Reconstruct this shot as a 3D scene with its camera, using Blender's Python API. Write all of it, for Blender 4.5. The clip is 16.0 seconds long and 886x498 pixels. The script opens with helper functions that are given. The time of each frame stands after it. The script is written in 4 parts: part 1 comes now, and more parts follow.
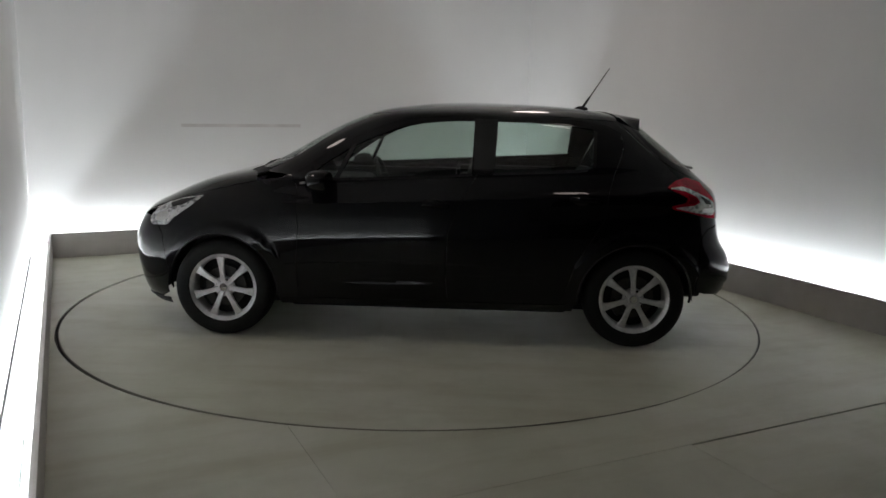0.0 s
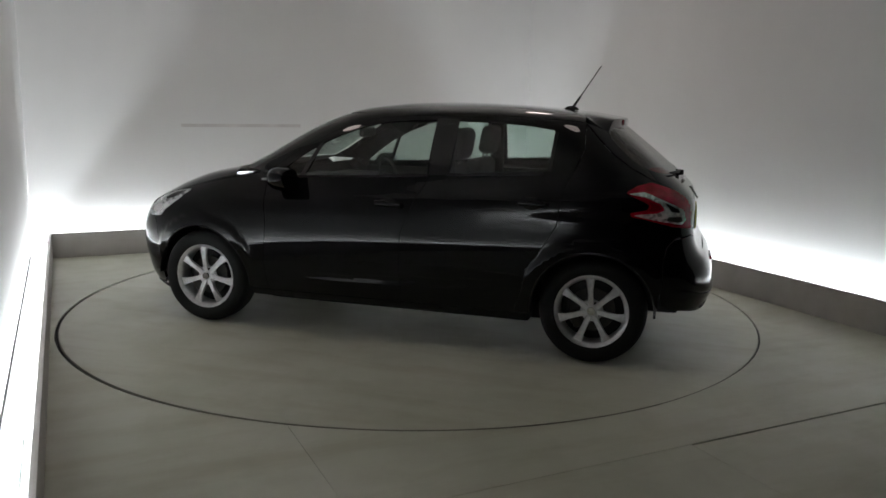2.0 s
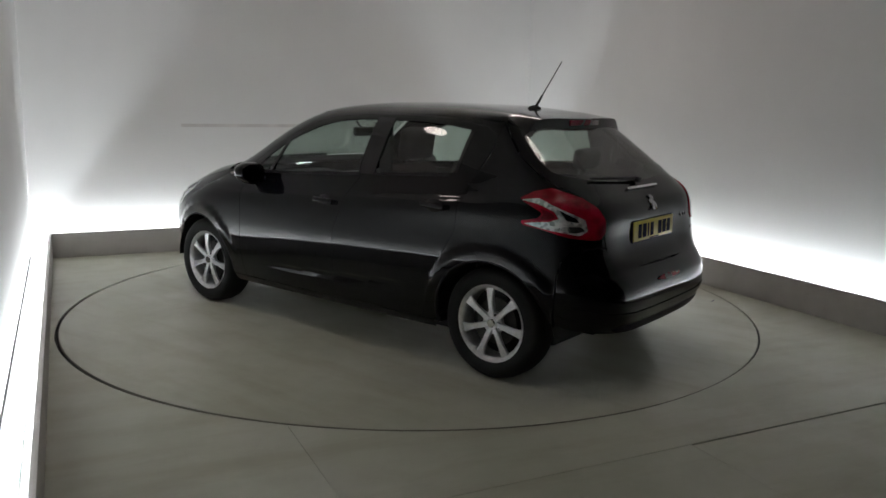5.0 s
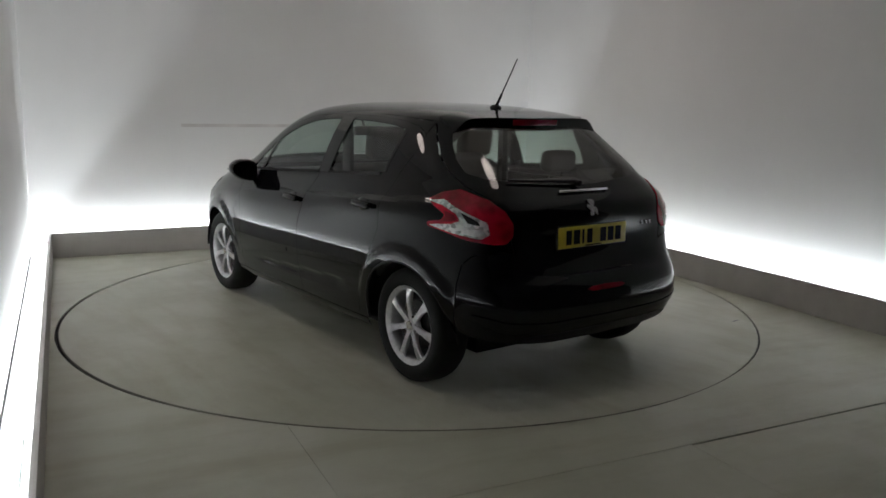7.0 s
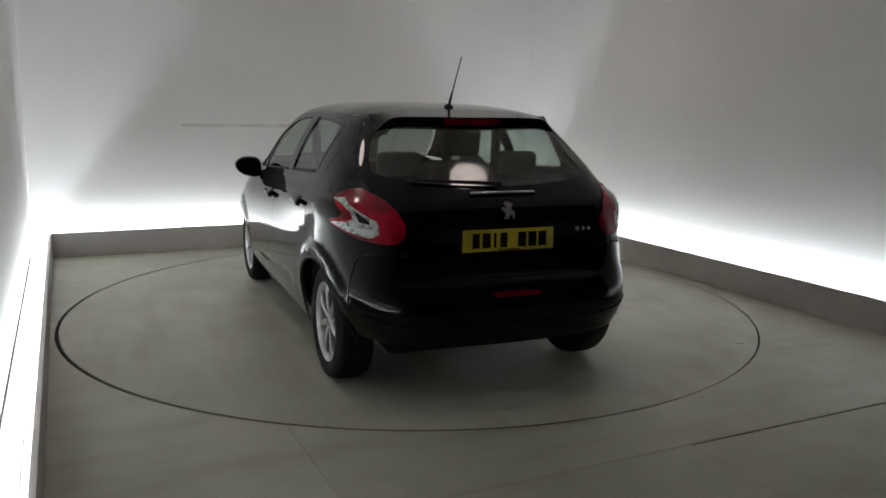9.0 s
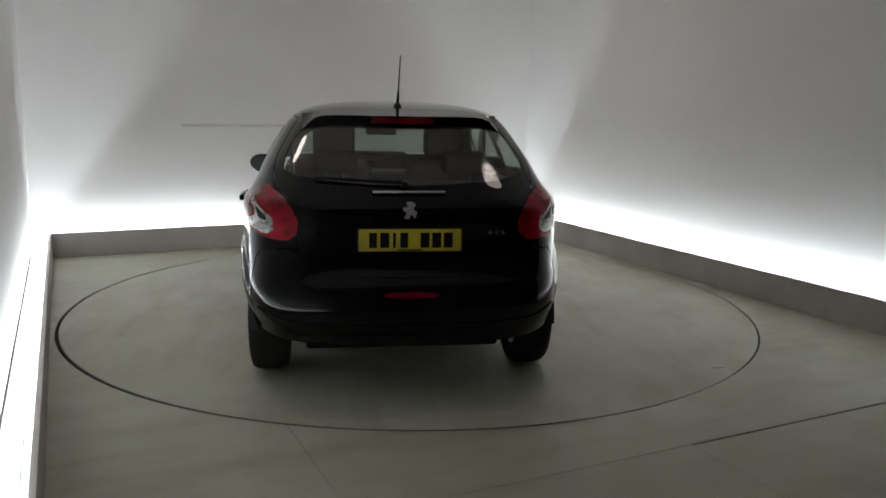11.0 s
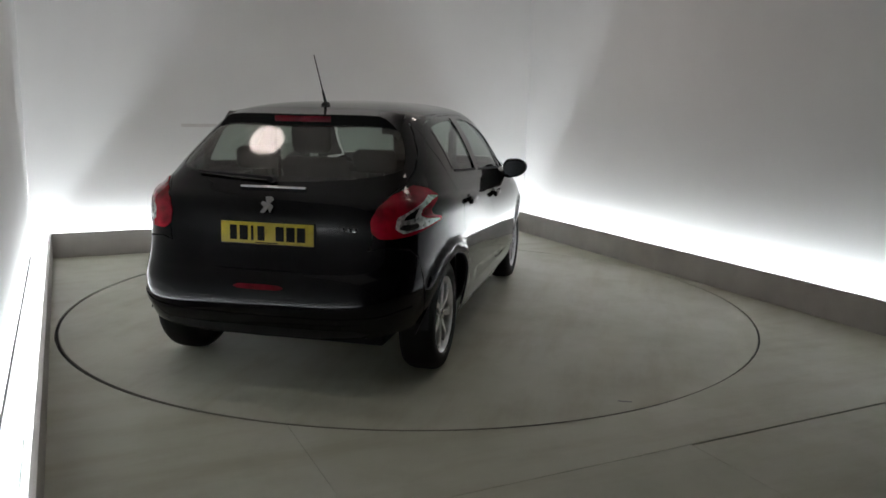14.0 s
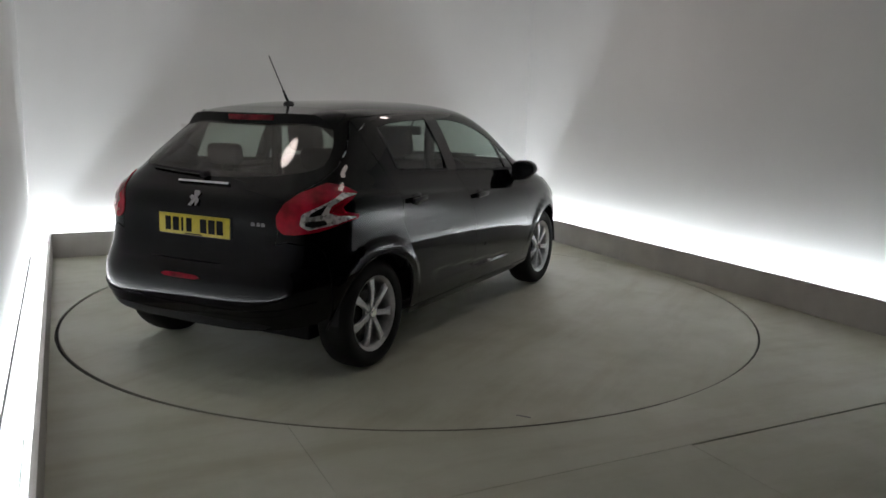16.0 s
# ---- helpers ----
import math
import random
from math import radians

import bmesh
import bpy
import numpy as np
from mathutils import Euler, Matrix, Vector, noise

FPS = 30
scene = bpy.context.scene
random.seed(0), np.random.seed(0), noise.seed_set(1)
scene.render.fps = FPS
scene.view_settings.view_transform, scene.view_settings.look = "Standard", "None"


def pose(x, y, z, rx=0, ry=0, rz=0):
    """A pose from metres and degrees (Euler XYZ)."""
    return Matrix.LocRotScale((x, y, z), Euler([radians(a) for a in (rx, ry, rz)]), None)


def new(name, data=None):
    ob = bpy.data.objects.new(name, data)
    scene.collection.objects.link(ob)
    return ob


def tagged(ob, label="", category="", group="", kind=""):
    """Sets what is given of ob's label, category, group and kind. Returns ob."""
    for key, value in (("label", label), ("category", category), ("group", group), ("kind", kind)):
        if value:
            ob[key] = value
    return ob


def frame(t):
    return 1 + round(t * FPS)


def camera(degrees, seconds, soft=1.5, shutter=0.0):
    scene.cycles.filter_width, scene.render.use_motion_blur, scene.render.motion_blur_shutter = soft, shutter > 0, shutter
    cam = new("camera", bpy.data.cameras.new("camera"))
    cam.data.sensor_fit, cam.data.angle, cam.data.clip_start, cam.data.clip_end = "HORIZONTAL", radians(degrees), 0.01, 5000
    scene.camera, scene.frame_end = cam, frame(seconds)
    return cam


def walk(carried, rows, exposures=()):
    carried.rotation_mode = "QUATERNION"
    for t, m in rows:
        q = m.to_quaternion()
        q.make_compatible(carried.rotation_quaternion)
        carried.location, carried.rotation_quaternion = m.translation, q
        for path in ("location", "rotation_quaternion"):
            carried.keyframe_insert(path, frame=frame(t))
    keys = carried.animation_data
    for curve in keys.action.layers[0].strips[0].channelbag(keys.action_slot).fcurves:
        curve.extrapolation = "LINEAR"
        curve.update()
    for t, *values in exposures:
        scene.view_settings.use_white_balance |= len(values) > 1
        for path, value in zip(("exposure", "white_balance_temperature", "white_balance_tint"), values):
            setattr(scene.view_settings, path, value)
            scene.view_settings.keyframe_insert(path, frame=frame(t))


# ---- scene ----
from mathutils.geometry import delaunay_2d_cdt

# ---------------------------------------------------------------- camera
cam = camera(58.11, 16.0, soft=1.6)
EYE = pose(0.137, -5.827, 1.459, 90 - 10.311, 0, -0.715) @ pose(0, 0, 0, 0, 0, 1.055)
walk(cam, [(0.0, EYE), (16.0, EYE)], exposures=[(0.0, 0.0), (16.0, 0.0)])

# the room is a rectangle turned against the camera; u runs along the back wall, v towards it
ROOM_TURN = 25.2
ROOM = pose(0, 0, 0, 0, 0, ROOM_TURN)
SKEW = -0.41                                                   # the left wall is a little out of square
U_LEFT, U_RIGHT, V_BACK, V_FRONT = -2.44, 2.52, 2.69, -8.2     # inner faces of the kerb boards
WALL_L, WALL_R, WALL_B = -2.605, 2.70, 2.86                    # wall faces
KERB_H, KERB_T = 0.228, 0.025
LEFT_SIDE = ROOM @ pose(U_LEFT, V_BACK, 0) @ pose(0, 0, 0, 0, 0, SKEW) @ pose(-U_LEFT, -V_BACK, 0)
CEIL = 3.1
V_END = -3.4                                                   # where the white right wall stops
RING_R = 2.424
TROUGH_JOINTS = (-2.19, -1.43)

# ---------------------------------------------------------------- world and exposure
world = bpy.data.worlds.new("studio_dark")
scene.world = world
world.use_nodes = True
world.node_tree.nodes["Background"].inputs[0].default_value = (0.02, 0.02, 0.02, 1)
world.node_tree.nodes["Background"].inputs[1].default_value = 0.3

LED_STRENGTH = 97.0
LAMP_WATTS = 14.5
LAMP_COLOUR = (1.0, 0.86, 0.80)


# ---------------------------------------------------------------- materials
def material(name):
    m = bpy.data.materials.new(name)
    m.use_nodes = True
    nt = m.node_tree
    return m, nt, nt.nodes["Principled BSDF"]


def node(nt, kind, **props):
    n = nt.nodes.new(kind)
    for k, v in props.items():
        if k in n.inputs:
            n.inputs[k].default_value = v
    return n


def noise_tex(nt, scale, detail=4.0, rough=0.55):
    tc = nt.nodes.new("ShaderNodeTexCoord")
    n = node(nt, "ShaderNodeTexNoise", Scale=scale, Detail=detail, Roughness=rough)
    nt.links.new(tc.outputs["Object"], n.inputs["Vector"])
    return n


def ramp(nt, source, stops):
    r = nt.nodes.new("ShaderNodeValToRGB")
    cr = r.color_ramp
    while len(cr.elements) < len(stops):
        cr.elements.new(0.5)
    for e, (pos, col) in zip(cr.elements, stops):
        e.position, e.color = pos, (*col, 1)
    nt.links.new(source, r.inputs[0])
    return r


def bump(nt, bsdf, source, strength, distance):
    b = node(nt, "ShaderNodeBump", Strength=strength, Distance=distance)
    nt.links.new(source, b.inputs["Height"])
    nt.links.new(b.outputs[0], bsdf.inputs["Normal"])


def simple(name, colour, rough=0.5, metal=0.0, coat=0.0, grain=0.0, scale=60.0, spec=0.5):
    """A surface with slight blotches of colour and, with grain, fine relief."""
    m, nt, b = material(name)
    n = noise_tex(nt, scale)
    lo, hi = [c * 0.85 for c in colour], [min(1, c * 1.12) for c in colour]
    r = ramp(nt, n.outputs[0], [(0.3, lo), (0.7, hi)])
    nt.links.new(r.outputs[0], b.inputs["Base Color"])
    b.inputs["Roughness"].default_value = rough
    b.inputs["Metallic"].default_value = metal
    b.inputs["Coat Weight"].default_value = coat
    b.inputs["Coat Roughness"].default_value = 0.03
    b.inputs["Specular IOR Level"].default_value = spec
    if grain:
        bump(nt, b, n.outputs[0], grain, 0.002)
    return m


def wall_paint():
    m, nt, b = material("white_wall_paint")
    big = noise_tex(nt, 0.7, 3.0)
    fine = noise_tex(nt, 180.0, 3.0)
    r = ramp(nt, big.outputs[0], [(0.3, (0.77, 0.755, 0.75)), (0.7, (0.82, 0.81, 0.805))])
    nt.links.new(r.outputs[0], b.inputs["Base Color"])
    b.inputs["Roughness"].default_value = 0.75
    bump(nt, b, fine.outputs[0], 0.15, 0.001)
    return m


def floor_paint(name):
    """Grey-green painted boards: cloudy wear, brown smears, small scuffs, a dull sheen."""
    m, nt, b = material(name)
    big = noise_tex(nt, 0.8, 5.0, 0.6)
    mid = noise_tex(nt, 2.4, 5.0, 0.6)
    fine = noise_tex(nt, 120.0, 4.0)
    tc = nt.nodes.new("ShaderNodeTexCoord")
    mp = nt.nodes.new("ShaderNodeMapping")
    mp.inputs["Rotation"].default_value = (0, 0, 0.5)
    mp.inputs["Scale"].default_value = (0.7, 3.5, 1)
    smear = node(nt, "ShaderNodeTexNoise", Scale=1.3, Detail=6.0, Roughness=0.6)
    nt.links.new(tc.outputs["Object"], mp.inputs[0])
    nt.links.new(mp.outputs[0], smear.inputs["Vector"])
    r = ramp(nt, big.outputs[0], [(0.30, (0.50, 0.51, 0.41)), (0.5, (0.555, 0.558, 0.462)), (0.70, (0.645, 0.64, 0.56))])
    r2 = ramp(nt, mid.outputs[0], [(0.30, (0.74, 0.73, 0.70)), (0.55, (1, 1, 1)), (0.72, (1, 1, 1))])
    r3 = ramp(nt, smear.outputs[0], [(0.34, (0.74, 0.69, 0.60)), (0.52, (1, 1, 1))])
    last = r.outputs[0]
    for other, amount in ((r2, 0.30), (r3, 0.38)):
        mix = nt.nodes.new("ShaderNodeMixRGB")
        mix.blend_type = "MULTIPLY"
        mix.inputs[0].default_value = amount
        nt.links.new(last, mix.inputs[1])
        nt.links.new(other.outputs[0], mix.inputs[2])
        last = mix.outputs[0]
    nt.links.new(last, b.inputs["Base Color"])
    rr = ramp(nt, mid.outputs[0], [(0.3, (0.50, 0.50, 0.50)), (0.7, (0.30, 0.30, 0.30))])
    nt.links.new(rr.outputs[0], b.inputs["Roughness"])
    b.inputs["Specular IOR Level"].default_value = 0.2
    bump(nt, b, fine.outputs[0], 0.10, 0.001)
    return m


def car_paint():
    m, nt, b = material("black_car_paint")
    fl = noise_tex(nt, 900.0, 2.0)
    r = ramp(nt, fl.outputs[0], [(0.35, (0.0014, 0.0014, 0.0019)), (0.75, (0.0034, 0.0034, 0.0048))])
    nt.links.new(r.outputs[0], b.inputs["Base Color"])
    b.inputs["Roughness"].default_value = 0.28
    b.inputs["Specular IOR Level"].default_value = 0.02
    b.inputs["Coat Weight"].default_value = 1.0
    b.inputs["Coat Roughness"].default_value = 0.03
    b.inputs["Coat IOR"].default_value = 1.315
    return m


def window_glass(name, tint, rough=0.02, dust=0.0):
    m = bpy.data.materials.new(name)
    m.use_nodes = True
    nt = m.node_tree
    nt.nodes.clear()
    out = nt.nodes.new("ShaderNodeOutputMaterial")
    tr = nt.nodes.new("ShaderNodeBsdfTransparent")
    tr.inputs[0].default_value = (*tint, 1)
    gl = nt.nodes.new("ShaderNodeBsdfGlossy")
    gl.inputs["Roughness"].default_value = rough
    lw = node(nt, "ShaderNodeLayerWeight", Blend=0.5)
    pw = nt.nodes.new("ShaderNodeMath")
    pw.operation = "POWER"
    pw.inputs[1].default_value = 4.5
    nt.links.new(lw.outputs["Facing"], pw.inputs[0])
    fr = nt.nodes.new("ShaderNodeMath")
    fr.operation = "MULTIPLY_ADD"
    fr.inputs[1].default_value, fr.inputs[2].default_value = 0.9, 0.075
    nt.links.new(pw.outputs[0], fr.inputs[0])
    mx = nt.nodes.new("ShaderNodeMixShader")
    nt.links.new(fr.outputs[0], mx.inputs[0])
    nt.links.new(tr.outputs[0], mx.inputs[1])
    nt.links.new(gl.outputs[0], mx.inputs[2])
    last = mx.outputs[0]
    if dust:
        # a dull film of dust, thicker in clouds
        df = nt.nodes.new("ShaderNodeBsdfDiffuse")
        df.inputs[0].default_value = (0.50, 0.46, 0.41, 1)
        n = noise_tex(nt, 4.0, 4.0)
        r = ramp(nt, n.outputs[0], [(0.3, (dust * 0.5,) * 3), (0.7, (dust * 1.4,) * 3)])
        m2 = nt.nodes.new("ShaderNodeMixShader")
        nt.links.new(r.outputs[0], m2.inputs[0])
        nt.links.new(last, m2.inputs[1])
        nt.links.new(df.outputs[0], m2.inputs[2])
        last = m2.outputs[0]
    nt.links.new(last, out.inputs[0])
    return m


def lens_plastic(name, colour):
    """Moulded lamp lens: fine upright ribs and deeper patches under a glossy face."""
    m, nt, b = material(name)
    n = noise_tex(nt, 9.0, 2.0)
    r = ramp(nt, n.outputs[0], [(0.32, [c * 0.45 for c in colour]), (0.62, [c * 1.15 for c in colour])])
    nt.links.new(r.outputs[0], b.inputs["Base Color"])
    tc = nt.nodes.new("ShaderNodeTexCoord")
    w = node(nt, "ShaderNodeTexWave", Scale=34.0, Distortion=0.4)
    w.bands_direction = "Z"
    nt.links.new(tc.outputs["Object"], w.inputs["Vector"])
    bump(nt, b, w.outputs[0], 0.25, 0.002)
    b.inputs["Roughness"].default_value = 0.18
    b.inputs["Specular IOR Level"].default_value = 0.15
    b.inputs["Coat Weight"].default_value = 0.7
    b.inputs["Coat Roughness"].default_value = 0.03
    return m


def faceted(name, lo, hi):
    """Reflector of small facets under a clear cover."""
    m, nt, b = material(name)
    tc = nt.nodes.new("ShaderNodeTexCoord")
    v = node(nt, "ShaderNodeTexVoronoi", Scale=55.0)
    nt.links.new(tc.outputs["Object"], v.inputs["Vector"])
    r = ramp(nt, v.outputs["Color"], [(0.15, lo), (0.6, hi)])
    nt.links.new(r.outputs[0], b.inputs["Base Color"])
    b.inputs["Roughness"].default_value = 0.2
    b.inputs["Metallic"].default_value = 0.3
    b.inputs["Coat Weight"].default_value = 1.0
    b.inputs["Coat Roughness"].default_value = 0.03
    bump(nt, b, v.outputs["Distance"], 0.4, 0.004)
    return m


def glow(name, colour, strength):
    m = bpy.data.materials.new(name)
    m.use_nodes = True
    nt = m.node_tree
    nt.nodes.clear()
    out = nt.nodes.new("ShaderNodeOutputMaterial")
    e = node(nt, "ShaderNodeEmission", Strength=strength)
    e.inputs[0].default_value = (*colour, 1)
    nt.links.new(e.outputs[0], out.inputs[0])
    return m


WALL = wall_paint()
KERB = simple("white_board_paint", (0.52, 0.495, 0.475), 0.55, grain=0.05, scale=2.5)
FLOOR = floor_paint("grey_floor_paint")
DISC = floor_paint("grey_turntable_paint")
GAP = simple("dark_gap", (0.012, 0.011, 0.010), 0.9)
CEILING = simple("pale_ceiling_paint", (0.62, 0.565, 0.535), 0.85, scale=1.5)
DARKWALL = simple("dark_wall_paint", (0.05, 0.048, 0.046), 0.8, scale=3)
STRIP = simple("faint_strip_grey", (0.73, 0.695, 0.68), 0.7, scale=4)
EDGE = simple("worn_steel_edge", (0.27, 0.265, 0.225), 0.6)
STEEL = simple("grey_painted_steel", (0.22, 0.22, 0.22), 0.5)
LED = glow("cool_white_led", (0.89, 0.965, 1.0), LED_STRENGTH)
PAINT = car_paint()
GLASS = window_glass("green_tinted_glass", (0.62, 0.70, 0.66))
GLASS_REAR = window_glass("rear_tinted_glass", (0.50, 0.56, 0.51), 0.06, 0.09)
PLASTIC = simple("black_grained_plastic", (0.009, 0.009, 0.010), 0.5, grain=0.3, scale=300, spec=0.25)
GLOSSBLACK = simple("gloss_black_trim", (0.006, 0.006, 0.007), 0.12, scale=30)
RUBBER = simple("tyre_rubber", (0.006, 0.006, 0.006), 0.7, grain=0.4, scale=120, spec=0.25)
ALLOY = simple("silver_alloy", (0.62, 0.62, 0.635), 0.32, metal=0.55, coat=0.3, scale=40)
BRAKE = simple("brake_steel", (0.06, 0.057, 0.055), 0.45, metal=0.7)
CHROME = simple("chrome", (0.75, 0.76, 0.77), 0.10, metal=1.0)
SATIN = simple("satin_chrome", (0.42, 0.42, 0.43), 0.25, metal=0.9)
RED = lens_plastic("red_lamp_lens", (0.36, 0.003, 0.018))
DEEPRED = lens_plastic("deep_red_lens", (0.17, 0.002, 0.010))
CLEAR = faceted("clear_lamp_lens", (0.30, 0.29, 0.29), (0.85, 0.82, 0.82))
HEADLAMP = faceted("headlamp_reflector", (0.20, 0.20, 0.21), (0.62, 0.63, 0.64))
YELLOW = simple("yellow_plate", (0.52, 0.40, 0.025), 0.4, scale=20)
PLATEINK = simple("plate_black", (0.010, 0.010, 0.010), 0.7, spec=0.1)
FABRIC = simple("dark_seat_fabric", (0.055, 0.052, 0.049), 0.9, grain=0.6, scale=260)
TRIM_GREY = simple("light_grey_lining", (0.30, 0.29, 0.28), 0.85, grain=0.3, scale=200)
MIRROR = simple("mirror_glass", (0.10, 0.105, 0.115), 0.03, metal=1.0)


# ---------------------------------------------------------------- mesh helpers
def mesh_from(name, verts, faces, mat, smooth=True):
    me = bpy.data.meshes.new(name)
    me.from_pydata([tuple(map(float, v)) for v in verts], [], faces)
    me.materials.append(mat)
    if smooth:
        me.polygons.foreach_set("use_smooth", [True] * len(me.polygons))
    me.update()
    return me


def part_mesh(name, me, parent=None, label="", m=None):
    ob = new(name, me)
    if parent is not None:
        ob.parent = parent
    if m is not None:
        ob.matrix_local = m
    if label:
        tagged(ob, label)
    return ob


def part(name, bm, mat, parent=None, label="", smooth=True, m=None):
    me = bpy.data.meshes.new(name)
    bm.to_mesh(me)
    bm.free()
    me.materials.append(mat)
    if smooth:
        me.polygons.foreach_set("use_smooth", [True] * len(me.polygons))
        me.set_sharp_from_angle(angle=radians(38))
    return part_mesh(name, me, parent, label, m)


def box(x0, x1, y0, y1, z0, z1, bevel=0.0, segs=2):
    own = bmesh.new()
    bmesh.ops.create_cube(own, size=1, matrix=Matrix.Translation(((x0 + x1) / 2, (y0 + y1) / 2, (z0 + z1) / 2)) @ Matrix.Diagonal((x1 - x0, y1 - y0, z1 - z0, 1)))
    if bevel:
        bmesh.ops.bevel(own, geom=own.edges[:], offset=bevel, segments=segs, affect="EDGES", profile=0.5)
    return own


def join(*bms):
    """One bmesh out of several."""
    out = bmesh.new()
    for b in bms:
        me = bpy.data.meshes.new("tmp")
        b.to_mesh(me)
        b.free()
        out.from_mesh(me)
        bpy.data.meshes.remove(me)
    return out


def moved(bm, m):
    bmesh.ops.transform(bm, matrix=m, verts=bm.verts[:])
    return bm


def lathe(profile, n, axis="y", closed=False):
    """Turn a profile of (radius, along) round the axis."""
    bm = bmesh.new()
    rings = []
    for r, a in profile:
        ring = []
        for i in range(n):
            t = 2 * math.pi * i / n
            c, s = r * math.cos(t), r * math.sin(t)
            ring.append(bm.verts.new((c, a, s) if axis == "y" else (c, s, a)))
        rings.append(ring)
    pairs = list(zip(rings, rings[1:])) + ([(rings[-1], rings[0])] if closed else [])
    for p, q in pairs:
        for i in range(n):
            bm.faces.new((p[i], p[(i + 1) % n], q[(i + 1) % n], q[i]))
    bmesh.ops.recalc_face_normals(bm, faces=bm.faces[:])
    return bm


def tube(points, radius, n=8):
    bm = bmesh.new()
    pts = [Vector(p) for p in points]
    rings = []
    for i, p in enumerate(pts):
        d = (pts[min(i + 1, len(pts) - 1)] - pts[max(i - 1, 0)]).normalized()
        a = d.orthogonal().normalized()
        b = d.cross(a)
        r = radius[i] if isinstance(radius, (list, tuple)) else radius
        rings.append([bm.verts.new(p + r * (a * math.cos(2 * math.pi * k / n) + b * math.sin(2 * math.pi * k / n))) for k in range(n)])
    for p, q in zip(rings, rings[1:]):
        for k in range(n):
            bm.faces.new((p[k], p[(k + 1) % n], q[(k + 1) % n], q[k]))
    bm.faces.new(rings[0][::-1])
    bm.faces.new(rings[-1])
    bmesh.ops.recalc_face_normals(bm, faces=bm.faces[:])
    return bm


def prism(poly, depth, axis, at):
    """A flat outline pushed out to a depth; axis names the direction of the push."""
    bm = bmesh.new()
    def p3(a, b, c):
        return {"x": (c, a, b), "y": (a, c, b), "z": (a, b, c)}[axis]
    lo = [bm.verts.new(p3(a, b, at)) for a, b in poly]
    hi = [bm.verts.new(p3(a, b, at + depth)) for a, b in poly]
    bm.faces.new(lo)
    bm.faces.new(hi)
    for i in range(len(poly)):
        j = (i + 1) % len(poly)
        bm.faces.new((lo[i], lo[j], hi[j], hi[i]))
    bmesh.ops.recalc_face_normals(bm, faces=bm.faces[:])
    return bm


# ---------------------------------------------------------------- the room
def in_room(name, bm, mat, label, category="", smooth=False, m=ROOM):
    ob = part(name, bm, mat, smooth=smooth, m=m)
    return tagged(ob, label, category, kind="structure")


def build_room():
    w = 0.12
    in_room("wall_back", box(WALL_L - w, WALL_R + w, WALL_B, WALL_B + w, -0.1, CEIL), WALL, "plain white painted back wall washed with light from below", "wall")
    in_room("wall_left", box(WALL_L - w, WALL_L, V_FRONT, WALL_B, -0.1, CEIL), WALL, "plain white painted side wall washed with light", "wall", m=LEFT_SIDE)
    # unseen wall and ceiling ends, added dark so the car's flank reflects little
    in_room("wall_side", box(WALL_R, WALL_R + w, V_FRONT, V_END - 0.003, -0.1, CEIL), DARKWALL, "unseen dark side wall added to darken reflections in the car", "wall")
    in_room("ceiling_front", box(WALL_L - w, WALL_R + w, V_FRONT - w, -3.6, CEIL, CEIL + 0.1), DARKWALL, "unseen dark ceiling added to darken reflections in the car", "ceiling")
    in_room("wall_right", box(WALL_R, WALL_R + w, V_END, WALL_B, -0.1, CEIL), WALL, "plain white painted side wall with a soft glow", "wall")
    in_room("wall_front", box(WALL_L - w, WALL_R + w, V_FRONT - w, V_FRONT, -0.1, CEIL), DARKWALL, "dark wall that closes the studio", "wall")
    in_room("ceiling", box(WALL_L - w, WALL_R + w, -3.597, WALL_B + w, CEIL, CEIL + 0.1), CEILING, "plain pale studio ceiling", "ceiling")
    # thin raised band, slightly darker and pinker than the wall
    in_room("wall_strip", box(-1.24, -0.05, WALL_B - 0.001, WALL_B + 0.01, 1.192, 1.224), STRIP, "faint grey strip on the back wall", "strip")
    build_floor()
    build_kerbs()


def gap_width(angle):
    """Width of the slot round the turntable, which is filled with dirt in places."""
    return float(np.interp(angle % 360, [0, 8, 16, 40, 52, 110, 150, 235, 262, 300, 308, 320, 328, 345, 360],
                           [0.011, 0.011, 0.003, 0.003, 0.011, 0.014, 0.020, 0.020, 0.011, 0.009, 0.002, 0.002, 0.007, 0.010, 0.011]))


